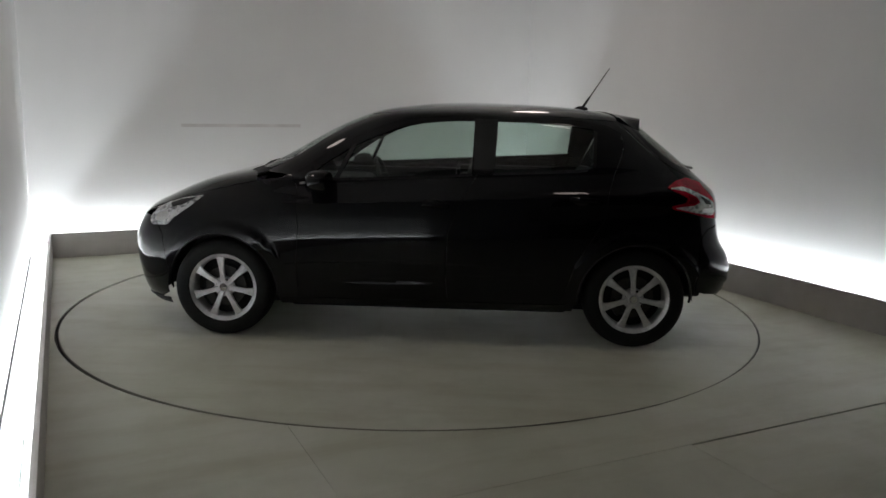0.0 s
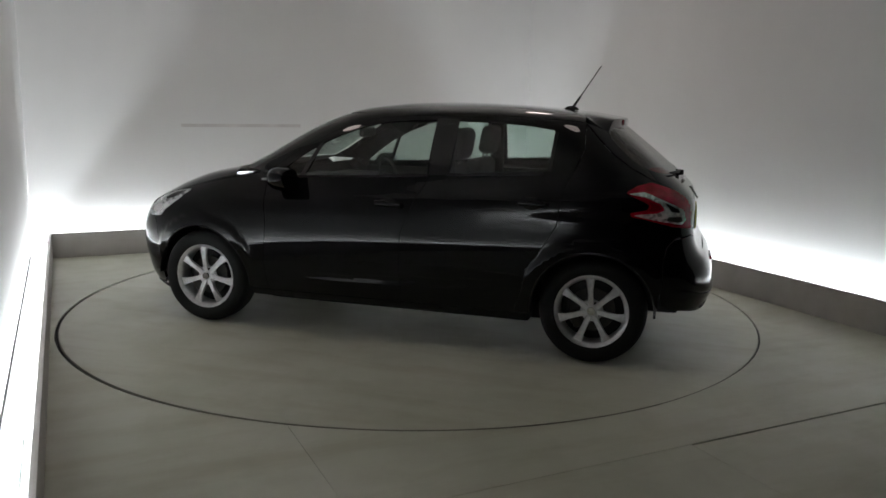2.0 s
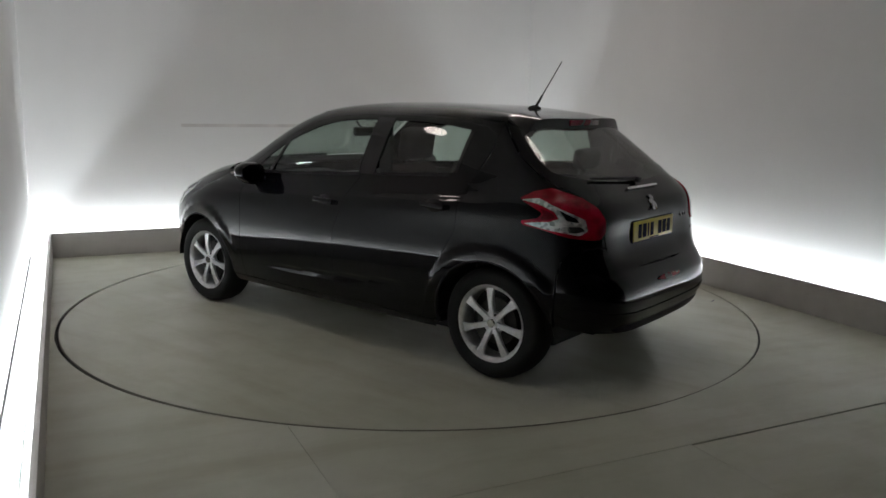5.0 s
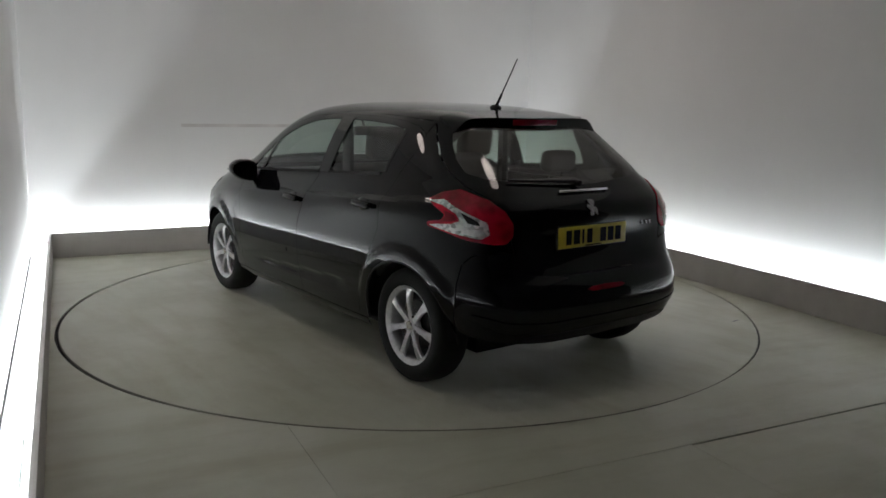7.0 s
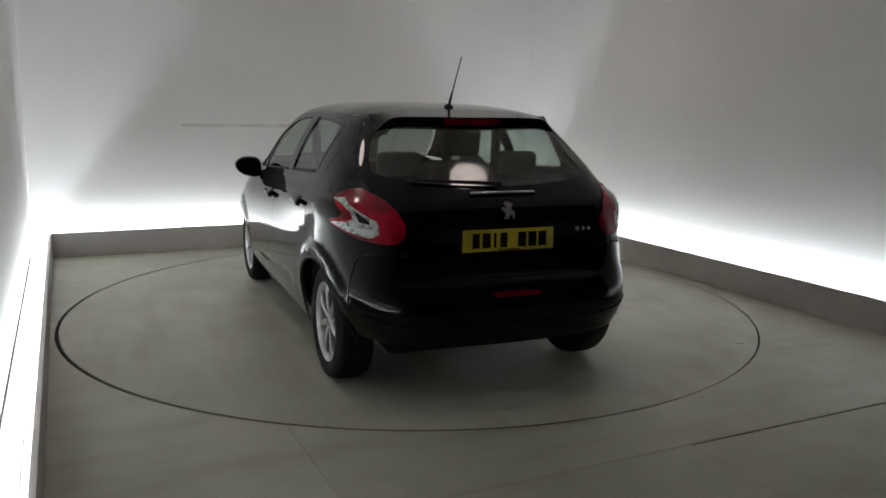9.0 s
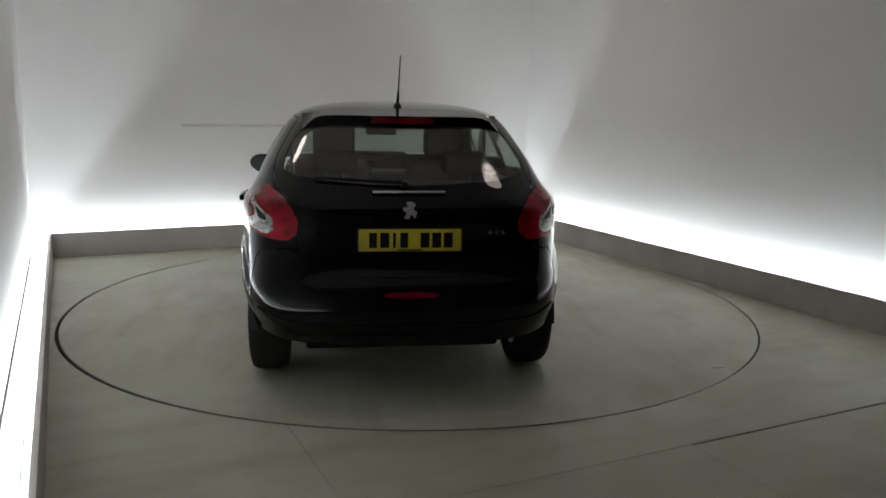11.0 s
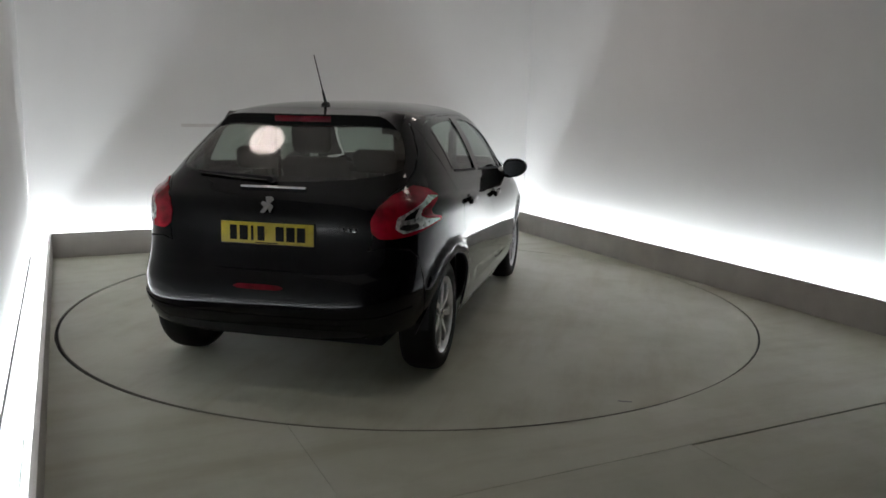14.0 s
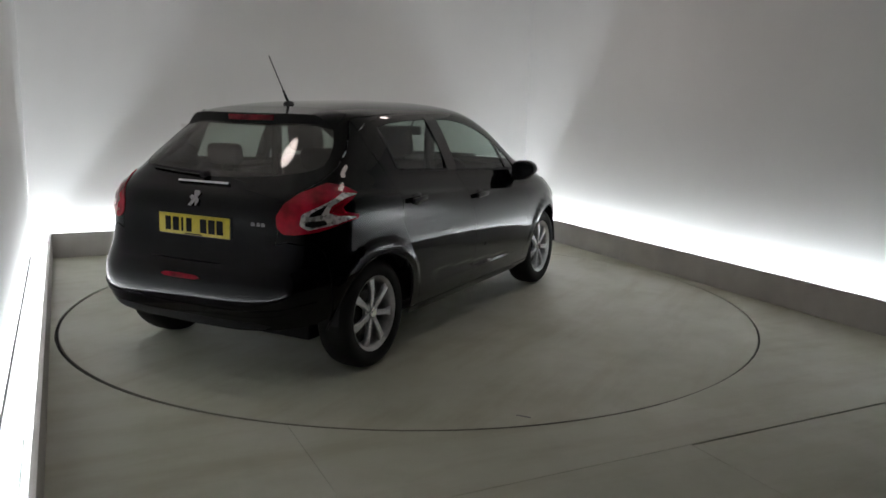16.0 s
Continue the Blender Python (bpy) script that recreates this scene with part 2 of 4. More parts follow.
def build_floor():
    """Floor boards round the turntable, split at their joints, over a dark bed."""
    in_room("floor", box(WALL_L - 0.1, WALL_R, V_FRONT, WALL_B, -0.06, -0.014), GAP, "dark bed under the floor boards", "floor")
    floor = bpy.data.objects["floor"]
    g = 0.004
    vj = -2.84
    def board(u0, u1, v0, v1):
        """Rectangle less the turntable's hole."""
        outer = [(u0, v0), (u1, v0), (u1, v1), (u0, v1)]
        pts = []
        for (a, b), (c, d) in zip(outer, outer[1:] + outer[:1]):
            n = max(1, int(math.hypot(c - a, d - b) / 0.12))
            pts += [(a + (c - a) * i / n, b + (d - b) * i / n) for i in range(n)]
        ringp = []
        for i in range(180):
            rr = RING_R - 0.008 + gap_width(2 * i + ROOM_TURN)
            ringp.append((rr * math.cos(2 * math.pi * i / 180), rr * math.sin(2 * math.pi * i / 180)))
        vs = [Vector(q) for q in pts + ringp]
        k, n = len(pts), len(vs)
        es = [(i, (i + 1) % k) for i in range(k)] + [(k + i, k + (i + 1) % 180) for i in range(180)]
        out, _, fs, *_ = delaunay_2d_cdt(vs, es, [], 0, 1e-6)
        verts = [(v.x, v.y, 0.0) for v in out]
        keep = []
        for f in fs:
            c = sum((out[i] for i in f), Vector((0, 0))) / len(f)
            if c.length > RING_R - 0.008 + gap_width(math.degrees(math.atan2(c.y, c.x)) + ROOM_TURN) - 0.0012 and u0 < c.x < u1 and v0 < c.y < v1:
                keep.append(list(f))
        used = sorted({i for f in keep for i in f})
        at = {j: i for i, j in enumerate(used)}
        me = mesh_from("floor_board", [verts[j] for j in used], [[at[i] for i in f] for f in keep], FLOOR, smooth=False)
        bm = bmesh.new()
        bm.from_mesh(me)
        bmesh.ops.recalc_face_normals(bm, faces=bm.faces[:])
        if sum(f.normal.z for f in bm.faces) < 0:
            bmesh.ops.reverse_faces(bm, faces=bm.faces[:])
        r2 = bmesh.ops.extrude_face_region(bm, geom=bm.faces[:])
        bmesh.ops.translate(bm, vec=(0, 0, -0.012), verts=[e for e in r2["geom"] if isinstance(e, bmesh.types.BMVert)])
        bmesh.ops.recalc_face_normals(bm, faces=bm.faces[:])
        part("floor_board", bm, FLOOR, floor, smooth=False)
    e = 0.011
    board(U_LEFT - 0.06, -1.48 - 0.001, vj + g, 0.0 - 0.0005)
    board(-1.48 + 0.001, U_RIGHT - e, vj + g, 0.0 - 0.0005)
    board(U_LEFT - 0.02, U_RIGHT - e, 0.0005, V_BACK - 0.004)
    board(U_LEFT - 0.10, 0.09 - 0.001, V_FRONT, vj + g - 0.003)
    board(0.09 + 0.001, U_RIGHT - e, V_FRONT, vj - 0.009)


def build_kerbs():
    v0 = -4.6
    t = KERB_T
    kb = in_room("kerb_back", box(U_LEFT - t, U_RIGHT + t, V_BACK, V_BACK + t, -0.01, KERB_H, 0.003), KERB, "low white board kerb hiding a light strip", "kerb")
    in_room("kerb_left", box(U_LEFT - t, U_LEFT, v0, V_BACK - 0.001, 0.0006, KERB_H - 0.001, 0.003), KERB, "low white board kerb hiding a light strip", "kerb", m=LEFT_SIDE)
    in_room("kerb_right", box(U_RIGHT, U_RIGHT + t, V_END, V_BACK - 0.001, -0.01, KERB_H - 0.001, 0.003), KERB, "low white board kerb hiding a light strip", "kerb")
    # light strips lie in the troughs behind the boards
    e, d = 0.055, 0.088
    def strip(label, x0, x1, y0, y1, z, m=ROOM):
        ob = new("led_strip")
        ob.matrix_basis = m
        tagged(ob, label, "light strip", group="light strips behind the kerbs")
        part("profile", box(x0 - 0.004, x1 + 0.004, y0 - 0.004, y1 + 0.004, z - 0.0115, z - 0.001), STEEL, ob, "grey aluminium profile", smooth=False)
        part("diffuser", box(x0, x1, y0, y1, z, z + 0.006), LED, ob, "glowing cool white diffuser", smooth=False)
    z = KERB_H - d
    for name, a in (("trough_right", (U_RIGHT + t, WALL_R - 0.001, V_END, V_BACK + t)), ("trough_back", (WALL_L + 0.001, WALL_R - 0.001, V_BACK + t, WALL_B - 0.001))):
        in_room(name, box(*a, -0.01, z - 0.012), WALL, "white trough behind the kerb", "trough")
    # the left trough is boarded in three lengths
    for a, b in ((v0, TROUGH_JOINTS[0] - 0.003), (TROUGH_JOINTS[0] + 0.003, TROUGH_JOINTS[1] - 0.003), (TROUGH_JOINTS[1] + 0.003, V_BACK + t)):
        in_room("trough_left", box(WALL_L + 0.009, U_LEFT - t, a, b, -0.01, z - 0.012), WALL, "white trough board behind the kerb", "trough", m=LEFT_SIDE)
    lab = "glowing cool white strip in the trough behind the kerb"
    strip(lab, U_LEFT - t - e - 0.008, U_LEFT - t - e + 0.008, v0, V_BACK, z, LEFT_SIDE)
    strip(lab, U_RIGHT + t + e - 0.008, U_RIGHT + t + e + 0.008, V_END, V_BACK, z)
    strip(lab, U_LEFT, U_RIGHT, V_BACK + t + e - 0.008, V_BACK + t + e + 0.008, z)
    # thin dark tube in place of the gap along the foot of the left wall
    cable = part("cable", tube([(WALL_L + 0.006, v0 + i * 0.29, KERB_H - d - 0.008 + 0.001 * math.sin(i)) for i in range(24)], 0.0045), GAP, smooth=True, m=LEFT_SIDE)
    tagged(cable, "thin dark tube standing in for the gap at the foot of the wall", "cable")


def build_ceiling_lamp(u, v, watts, size):
    ob = new("ceiling_lamp")
    p = ROOM @ Vector((u, v, CEIL))
    ob.matrix_basis = pose(p.x, p.y, CEIL)
    tagged(ob, "round ceiling flood lamp with a glowing warm face", "lamp", group="ceiling flood lamps")
    part("housing", lathe([(0.02, 0.0), (size * 0.55, -0.005), (size * 0.58, -0.09), (size * 0.5, -0.10)], 32, "z"), STEEL, ob)
    part("face", lathe([(0.001, -0.095), (size * 0.5, -0.095)], 32, "z"), glow("warm_lamp_face", LAMP_COLOUR, watts), ob, "glowing warm diffuser")


def build_turntable():
    table = new("turntable")
    tagged(table, "large round grey turntable flush with the floor", "turntable")
    deck = [(0.0005, 0.0), (1.2, 0.0), (RING_R - 0.014, 0.0), (RING_R - 0.0135, -0.012)]
    part("deck", lathe(deck, 180, "z"), DISC, table, "painted grey deck")
    edge = [(RING_R - 0.0134, -0.013), (RING_R - 0.0134, -0.0004), (RING_R - 0.0095, -0.0004), (RING_R - 0.0088, -0.0015), (RING_R - 0.0088, -0.013)]
    part("edge_strip", lathe(edge, 180, "z"), EDGE, table, "worn steel edge strip")
    # small scuff left on the deck
    part("scuff", moved(box(-0.035, 0.035, -0.006, 0.006, -0.001, 0.0010), pose(-1.688, -1.572, 0.0, 0, 0, -86.7)), STEEL, table, "short grey scuff")
    return table


def build_wheel_chock(u, v, turn):
    """Low ramp-shaped block with ribs on its slope."""
    ob = new("wheel_chock")
    ob.matrix_basis = ROOM @ pose(u, v, 0.0, 0, 0, turn)
    tagged(ob, "low dark rubber wheel chock on the floor by the kerb", "wheel chock")
    prof = [(-0.15, 0.0), (0.14, 0.0), (0.15, 0.012), (0.13, 0.095), (0.06, 0.095), (-0.04, 0.055), (-0.15, 0.018)]
    body = prism(prof, 0.11, "y", -0.055)
    moved(body, Matrix.Diagonal((1.15, 1.1, 1.3, 1)))
    bmesh.ops.bevel(body, geom=body.edges[:], offset=0.005, segments=2, affect="EDGES", profile=0.5)
    part("body", body, RUBBER, ob)
    for i in range(4):
        x = -0.10 + 0.045 * i
        part("rib", box(x - 0.006, x + 0.006, -0.048, 0.048, 0.030 + (x + 0.15) * 0.38, 0.050 + (x + 0.15) * 0.38, 0.003), RUBBER, ob)


build_room()
build_ceiling_lamp(-1.82, -0.2, LAMP_WATTS * 0.85, 0.34)
build_ceiling_lamp(0.36, -1.72, LAMP_WATTS * 0.48, 0.34)
# added unseen lamp: throws the car's shadow towards the camera, lifts the right wall
build_ceiling_lamp(1.30, 0.45, LAMP_WATTS * 0.95, 0.34)
turntable = build_turntable()
build_wheel_chock(1.79, 1.81, -34.0)


# ---------------------------------------------------------------- the car's surface
# x forward from the middle of the wheelbase, y to the car's left, z up
AXLE, WHEEL_R, ARCH_R, HUB_Z = 1.269, 0.308, 0.352, 0.308


def curve(zs, vs):
    """Smooth monotone interpolation."""
    zs, vs = np.array(zs, float), np.array(vs, float)
    h, d = np.diff(zs), np.diff(vs) / np.diff(zs)
    m = np.zeros(len(zs))
    m[0], m[-1] = d[0], d[-1]
    for i in range(1, len(zs) - 1):
        if d[i - 1] * d[i] > 0:
            w1, w2 = 2 * h[i] + h[i - 1], h[i] + 2 * h[i - 1]
            m[i] = (w1 + w2) / (w1 / d[i - 1] + w2 / d[i])
    def f(z):
        z = np.clip(z, zs[0], zs[-1])
        i = np.clip(np.searchsorted(zs, z) - 1, 0, len(h) - 1)
        t = (z - zs[i]) / h[i]
        return ((2 * t**3 - 3 * t**2 + 1) * vs[i] + (t**3 - 2 * t**2 + t) * h[i] * m[i]
                + (3 * t**2 - 2 * t**3) * vs[i + 1] + (t**3 - t**2) * h[i] * m[i + 1])
    return f


NOSE = curve([.14, .20, .35, .50, .58, .66, .72, .78, .85, .92, .98, 1.032, 1.10, 1.20, 1.29, 1.37, 1.42, 1.452, 1.466, 1.472],
             [1.86, 1.92, 1.960, 1.975, 1.97, 1.94, 1.905, 1.845, 1.71, 1.555, 1.375, 1.135, .98, .80, .64, .465, .31, .08, -.08, -.24])
TAIL = curve([.14, .20, .27, .36, .46, .53, .58, .63, .68, .78, .88, .95, 1.03, 1.10, 1.18, 1.26, 1.33, 1.37, 1.39, 1.41, 1.432, 1.455, 1.466, 1.472],
             [-1.74, -1.80, -1.860, -1.908, -1.926, -1.916, -1.893, -1.862, -1.846, -1.828, -1.810, -1.780, -1.702, -1.621, -1.526, -1.428, -1.340, -1.286, -1.245, -1.17, -1.03, -.79, -.52, -.27])
WIDTH = curve([.14, .20, .26, .34, .44, .55, .65, .76, .86, .92, .96, 1.00, 1.06, 1.20, 1.30, 1.355, 1.39, 1.42, 1.445, 1.462, 1.472],
              [.735, .787, .822, .843, .859, .869, .8725, .866, .847, .828, .808, .789, .770, .712, .660, .622, .585, .525, .43, .29, .03])
N_FRONT = curve([.2, .5, .8, 1.0, 1.2, 1.47], [4.2, 4.4, 4.6, 5.6, 6.0, 5.4])
N_REAR = curve([.2, .5, .75, 1.0, 1.2, 1.47], [5.0, 5.6, 5.7, 5.4, 5.2, 5.0])


def sstep(t):
    t = np.clip(t, 0, 1)
    return t * t * (3 - 2 * t)


def half_width(x, z):
    """Half width of the section, with the rising belt, flared arches, door scallop and shoulder crease."""
    bell = np.exp(-((z - 1.0) / 0.2) ** 2)
    b = WIDTH(z + 0.055 * (x - 0.1) * bell)
    for ax in (AXLE, -AXLE):
        r = np.hypot(x - ax, z - HUB_Z)
        b = b + 0.017 * sstep((0.440 - r) / 0.042) * sstep((z - 0.34) / 0.26)
    low = 0.405 + 0.055 * (0.5 - x)
    depth = 0.0085 * sstep((x + 0.74) / 0.16) * sstep((0.66 - x) / 0.40)
    b = b - depth * sstep((low - z) / 0.020) * np.clip((z - 0.365) / np.maximum(low - 0.032 - 0.365, 0.015), 0, 1)
    line = 0.885 - 0.055 * x
    amp = 0.010 + 0.013 * sstep((-0.15 - x) / 0.6)
    b = b + amp * np.exp(-(np.maximum(line - z, 0) / 0.10) ** 2 - (np.maximum(z - line, 0) / 0.026) ** 2) * sstep((1.5 - x) / 0.8)
    return b


def outside(x, y, z):
    """Below zero inside the body, above zero outside."""
    xf, xr = NOSE(z), TAIL(z)
    # hollow round the number plate, between the tail lamps
    hollow = sstep((z - 0.57) / 0.16) * sstep((0.965 - z) / 0.20) * sstep((0.74 - np.abs(y)) / 0.44)
    x = x - 0.037 * hollow * sstep((-1.3 - x) / 0.3)
    xm, a = (xf + xr) / 2, (xf - xr) / 2
    xi = (x - xm) / a
    n = np.where(xi > 0, N_FRONT(z), N_REAR(z))
    return np.abs(xi) ** n + (np.abs(y) / half_width(x, z)) ** n - 1


def bisect(f, lo, hi):
    lo, hi = np.array(lo, float), np.array(hi, float)
    for _ in range(42):
        mid = (lo + hi) / 2
        o = f(mid) > 0
        hi, lo = np.where(o, mid, hi), np.where(o, lo, mid)
    return (lo + hi) / 2


def from_side(p):
    x, z = p[:, 0], p[:, 1]
    y = bisect(lambda s: outside(x, s, z), 0 * x, 0 * x + 1.2)
    return np.stack([x, y, z], 1)


def from_top(p):
    x, y = p[:, 0], p[:, 1]
    z = bisect(lambda s: outside(x, y, s), 0 * x + 0.62, 0 * x + 1.4719)
    return np.stack([x, y, z], 1)


def polar(cx):
    def f(p):
        c, s = np.cos(p[:, 0]), np.sin(p[:, 0])
        r = bisect(lambda q: outside(cx + q * c, q * s, p[:, 1]), 0 * c, 0 * c + 3.0)
        return np.stack([cx + r * c, r * s, p[:, 1]], 1)
    return f


REAR_C, FRONT_C, SCREEN_C = -0.85, 0.75, -0.60
from_rear, from_front, from_cabin = polar(REAR_C), polar(FRONT_C), polar(SCREEN_C)


def sx(x, z):
    """Angle and height, seen from the rear centre, of the flank's point at x, z."""
    q = from_side(np.array([[x, z]]))[0]
    return (math.atan2(q[1], q[0] - REAR_C), z)


def sy(y, z):
    """The same for the tail's point at y, z."""
    yy = np.array([abs(y)])
    x = -bisect(lambda s: outside(-s, yy, np.array([z])), [0.3], [2.2])[0]
    a = math.atan2(abs(y), x - REAR_C)
    return (a if y >= 0 else 2 * math.pi - a, z)


def fy(y, z):
    """Angle and height, seen from the front centre, of the nose's point at y, z."""
    yy = np.array([abs(y)])
    x = bisect(lambda s: outside(s, yy, np.array([z])), [0.2], [2.3])[0]
    a = math.atan2(abs(y), x - FRONT_C)
    return (a if y >= 0 else -a, z)


def wy(y, z):
    """The same from the middle of the cabin, for the windscreen."""
    yy = np.array([abs(y)])
    x = bisect(lambda s: outside(s, yy, np.array([z])), [-0.4], [2.3])[0]
    a = math.atan2(abs(y), x - SCREEN_C)
    return (a if y >= 0 else -a, z)


def fx(x, z):
    q = from_side(np.array([[x, z]]))[0]
    return (math.atan2(q[1], q[0] - FRONT_C), z)


def inside(poly, p):
    """Which points lie within the outline."""
    x, y = p[:, 0], p[:, 1]
    hit = np.zeros(len(p), bool)
    for (x0, y0), (x1, y1) in zip(poly, poly[1:] + poly[:1]):
        c = (y0 > y) != (y1 > y)
        if y1 != y0:
            hit ^= c & (x < (x1 - x0) * (y - y0) / (y1 - y0) + x0)
    return hit


def dense(poly, step, scale=(1, 1)):
    out = []
    for (a, b), (c, d) in zip(poly, poly[1:] + poly[:1]):
        n = max(1, int(math.hypot((c - a) * scale[0], (d - b) * scale[1]) / step))
        out += [(a + (c - a) * i / n, b + (d - b) * i / n) for i in range(n)]
    return out


def rounded(poly, r, n=5):
    """Round the corners of an outline."""
    out = []
    k = len(poly)
    for i in range(k):
        a, b, c = Vector(poly[i - 1]), Vector(poly[i]), Vector(poly[(i + 1) % k])
        ra = min(r, (a - b).length * 0.45, (c - b).length * 0.45)
        p, q = b + (a - b).normalized() * ra, b + (c - b).normalized() * ra
        for j in range(n + 1):
            t = j / n
            out.append(tuple((1 - t) ** 2 * p + 2 * t * (1 - t) * b + t * t * q))
    return out


def patch(poly, place, holes=(), step=0.03, lift=0.0, scale=(1, 1), shrink=0.0013):
    """A piece of the car's surface inside an outline. Returns points and triangles."""
    def inset(pl, by):
        k = len(pl)
        area = sum(pl[i - 1][0] * pl[i][1] - pl[i][0] * pl[i - 1][1] for i in range(k))
        s = 1 if area > 0 else -1
        res = []
        for i in range(k):
            a, b = pl[i - 1], pl[(i + 1) % k]
            dx, dy = (b[0] - a[0]) * scale[0], (b[1] - a[1]) * scale[1]
            n = math.hypot(dx, dy) or 1
            res.append((pl[i][0] - s * dy / n * by / scale[0], pl[i][1] + s * dx / n * by / scale[1]))
        return res
    outer = inset(dense(poly, step * 0.5, scale), shrink)
    inner = [dense(h, step * 0.5, scale) for h in holes]
    arr = np.array(outer)
    lo, hi = arr.min(0), arr.max(0)
    gx = np.arange(lo[0] + step / scale[0] * 0.5, hi[0], step / scale[0])
    gz = np.arange(lo[1] + step / scale[1] * 0.5, hi[1], step / scale[1])
    grid = np.array([(a + (0.5 * step / scale[0] if j % 2 else 0), b) for j, b in enumerate(gz) for a in gx]).reshape(-1, 2)
    if len(grid):
        ok = inside(outer, grid)
        for h in inner:
            ok &= ~inside(h, grid)
        edge = np.array(outer + [q for h in inner for q in h])
        sc = np.array(scale)
        d = np.array([np.min(np.hypot(*((edge - g) * sc).T)) for g in grid])
        grid = grid[ok & (d > step * 0.45)]
    pts, edges = list(outer), [(i, (i + 1) % len(outer)) for i in range(len(outer))]
    for h in inner:
        k = len(pts)
        pts += h
        edges += [(k + i, k + (i + 1) % len(h)) for i in range(len(h))]
    pts += [tuple(g) for g in grid]
    sc = scale
    vs, _, fs, *_ = delaunay_2d_cdt([Vector((a * sc[0], b * sc[1])) for a, b in pts], edges, [], 0, 1e-7)
    flat = np.array([(v.x / sc[0], v.y / sc[1]) for v in vs])
    cen = np.array([flat[list(f)].mean(0) for f in fs])
    keep = inside(outer, cen)
    for h in inner:
        keep &= ~inside(h, cen)
    v3 = place(flat)
    faces = [list(f) for f, k in zip(fs, keep) if k]
    used = sorted({i for f in faces for i in f})
    at = {j: i for i, j in enumerate(used)}
    v3 = v3[used]
    faces = [[at[i] for i in f] for f in faces]
    # turn all faces outwards
    for f in faces:
        a, b, c = v3[f[0]], v3[f[1]], v3[f[2]]
        m = (a + b + c) / 3 - np.array([np.clip(a[0], -1.0, 1.2), 0, 0.75])
        if np.dot(np.cross(b - a, c - a), m) < 0:
            f.reverse()
    if lift:
        e = 1e-4
        x, y, z = v3.T
        g = np.stack([outside(x + e, y, z) - outside(x - e, y, z), outside(x, y + e, z) - outside(x, y - e, z), outside(x, y, z + e) - outside(x, y, z - e)], 1)
        g[:, 1] = np.where(np.abs(y) < 1e-6, 0, g[:, 1])
        v3 = v3 + lift * g / np.linalg.norm(g, axis=1)[:, None]
    return v3, faces


def merge(*ps):
    vs, fs = [], []
    for v, f in ps:
        k = len(vs)
        vs += [tuple(q) for q in v]
        fs += [[i + k for i in g] for g in f]
    return np.array(vs), fs


def mirrored(p):
    v, f = p
    return np.array(v) * np.array([1, -1, 1]), [g[::-1] for g in f]


def normals(v):
    """Outward directions of the car's surface."""
    e = 2e-4
    v = np.array(v, float)
    x, y, z = v.T
    ay = np.abs(y) + 1e-3
    g = np.stack([outside(x + e, ay, z) - outside(x - e, ay, z), outside(x, ay + e, z) - outside(x, ay - e, z), outside(x, ay, z + e) - outside(x, ay, z - e)], 1)
    g[:, 1] *= np.where(np.abs(y) < 1e-3, 0, np.sign(y))
    return g / np.maximum(np.linalg.norm(g, axis=1)[:, None], 1e-9)


def skin(name, p, mat, parent, label="", thick=0.005):
    """A panel with thickness, on the car's surface, shaded by the surface's own directions."""
    v, f = np.array(p[0], float), p[1]
    n = normals(v)
    vs, fs, ns = [tuple(q) for q in v], [list(g) for g in f], [tuple(q) for q in n]
    if thick:
        k = len(vs)
        vs += [tuple(q) for q in v - thick * n]
        ns += [tuple(-q) for q in n]
        fs += [[i + k for i in g[::-1]] for g in f]
        once = {}
        for g in f:
            for a, b in zip(g, g[1:] + g[:1]):
                once[(a, b)] = (b, a) not in once
                if (b, a) in once:
                    once[(b, a)] = False
        for (a, b), rim in once.items():
            if rim:
                c = len(vs)
                side = np.cross(v[b] - v[a], n[a])
                side = side / max(np.linalg.norm(side), 1e-9)
                vs += [tuple(v[a]), tuple(v[b]), tuple(v[b] - thick * n[b]), tuple(v[a] - thick * n[a])]
                ns += [tuple(side)] * 4
                fs.append([c + 1, c, c + 3, c + 2])
    me = mesh_from(name, vs, fs, mat)
    me.normals_split_custom_set_from_vertices(ns)
    return part_mesh(name, me, parent, label)


# outlines on the flank, (x, z)
def arc(cx, r, z0, a0, a1, n=26):
    return [(cx + r * math.cos(radians(a0 + (a1 - a0) * i / n)), z0 + r * math.sin(radians(a0 + (a1 - a0) * i / n))) for i in range(n + 1)]


def cant(x):
    """Height of the seam between roof and flank."""
    return float(np.interp(x, [-1.25, -1.1, -0.8, -0.3, 0.2, 0.3], [1.352, 1.374, 1.393, 1.402, 1.398, 1.390]))


def screen_edge(z):
    """Half width of the windscreen at a height."""
    return float(np.interp(z, [1.0, 1.2, 1.39], [0.665, 0.60, 0.500]))


def pillar(z):
    """x of the windscreen's edge at a height."""
    yy = np.array([screen_edge(z)])
    return float(bisect(lambda s: outside(s, yy, np.array([z])), [-0.3], [2.3])[0])


def gate_edge(z):
    """Half width of the tailgate at a height."""
    return float(np.interp(z, [.58, .64, .70, .78, .90, 1.0, 1.06, 1.12, 1.2, 1.3, 1.385], [.40, .50, .53, .545, .56, .60, .660, .672, .650, .596, .536]))


BONNET_EDGE = [(1.72, 0.795), (1.60, 0.840), (1.40, 0.895), (1.20, 0.945), (1.00, 0.985), (0.90, 1.000)]
A_LINE = [(pillar(z), z) for z in (1.03, 1.10, 1.17, 1.24, 1.31, 1.36, 1.388)]

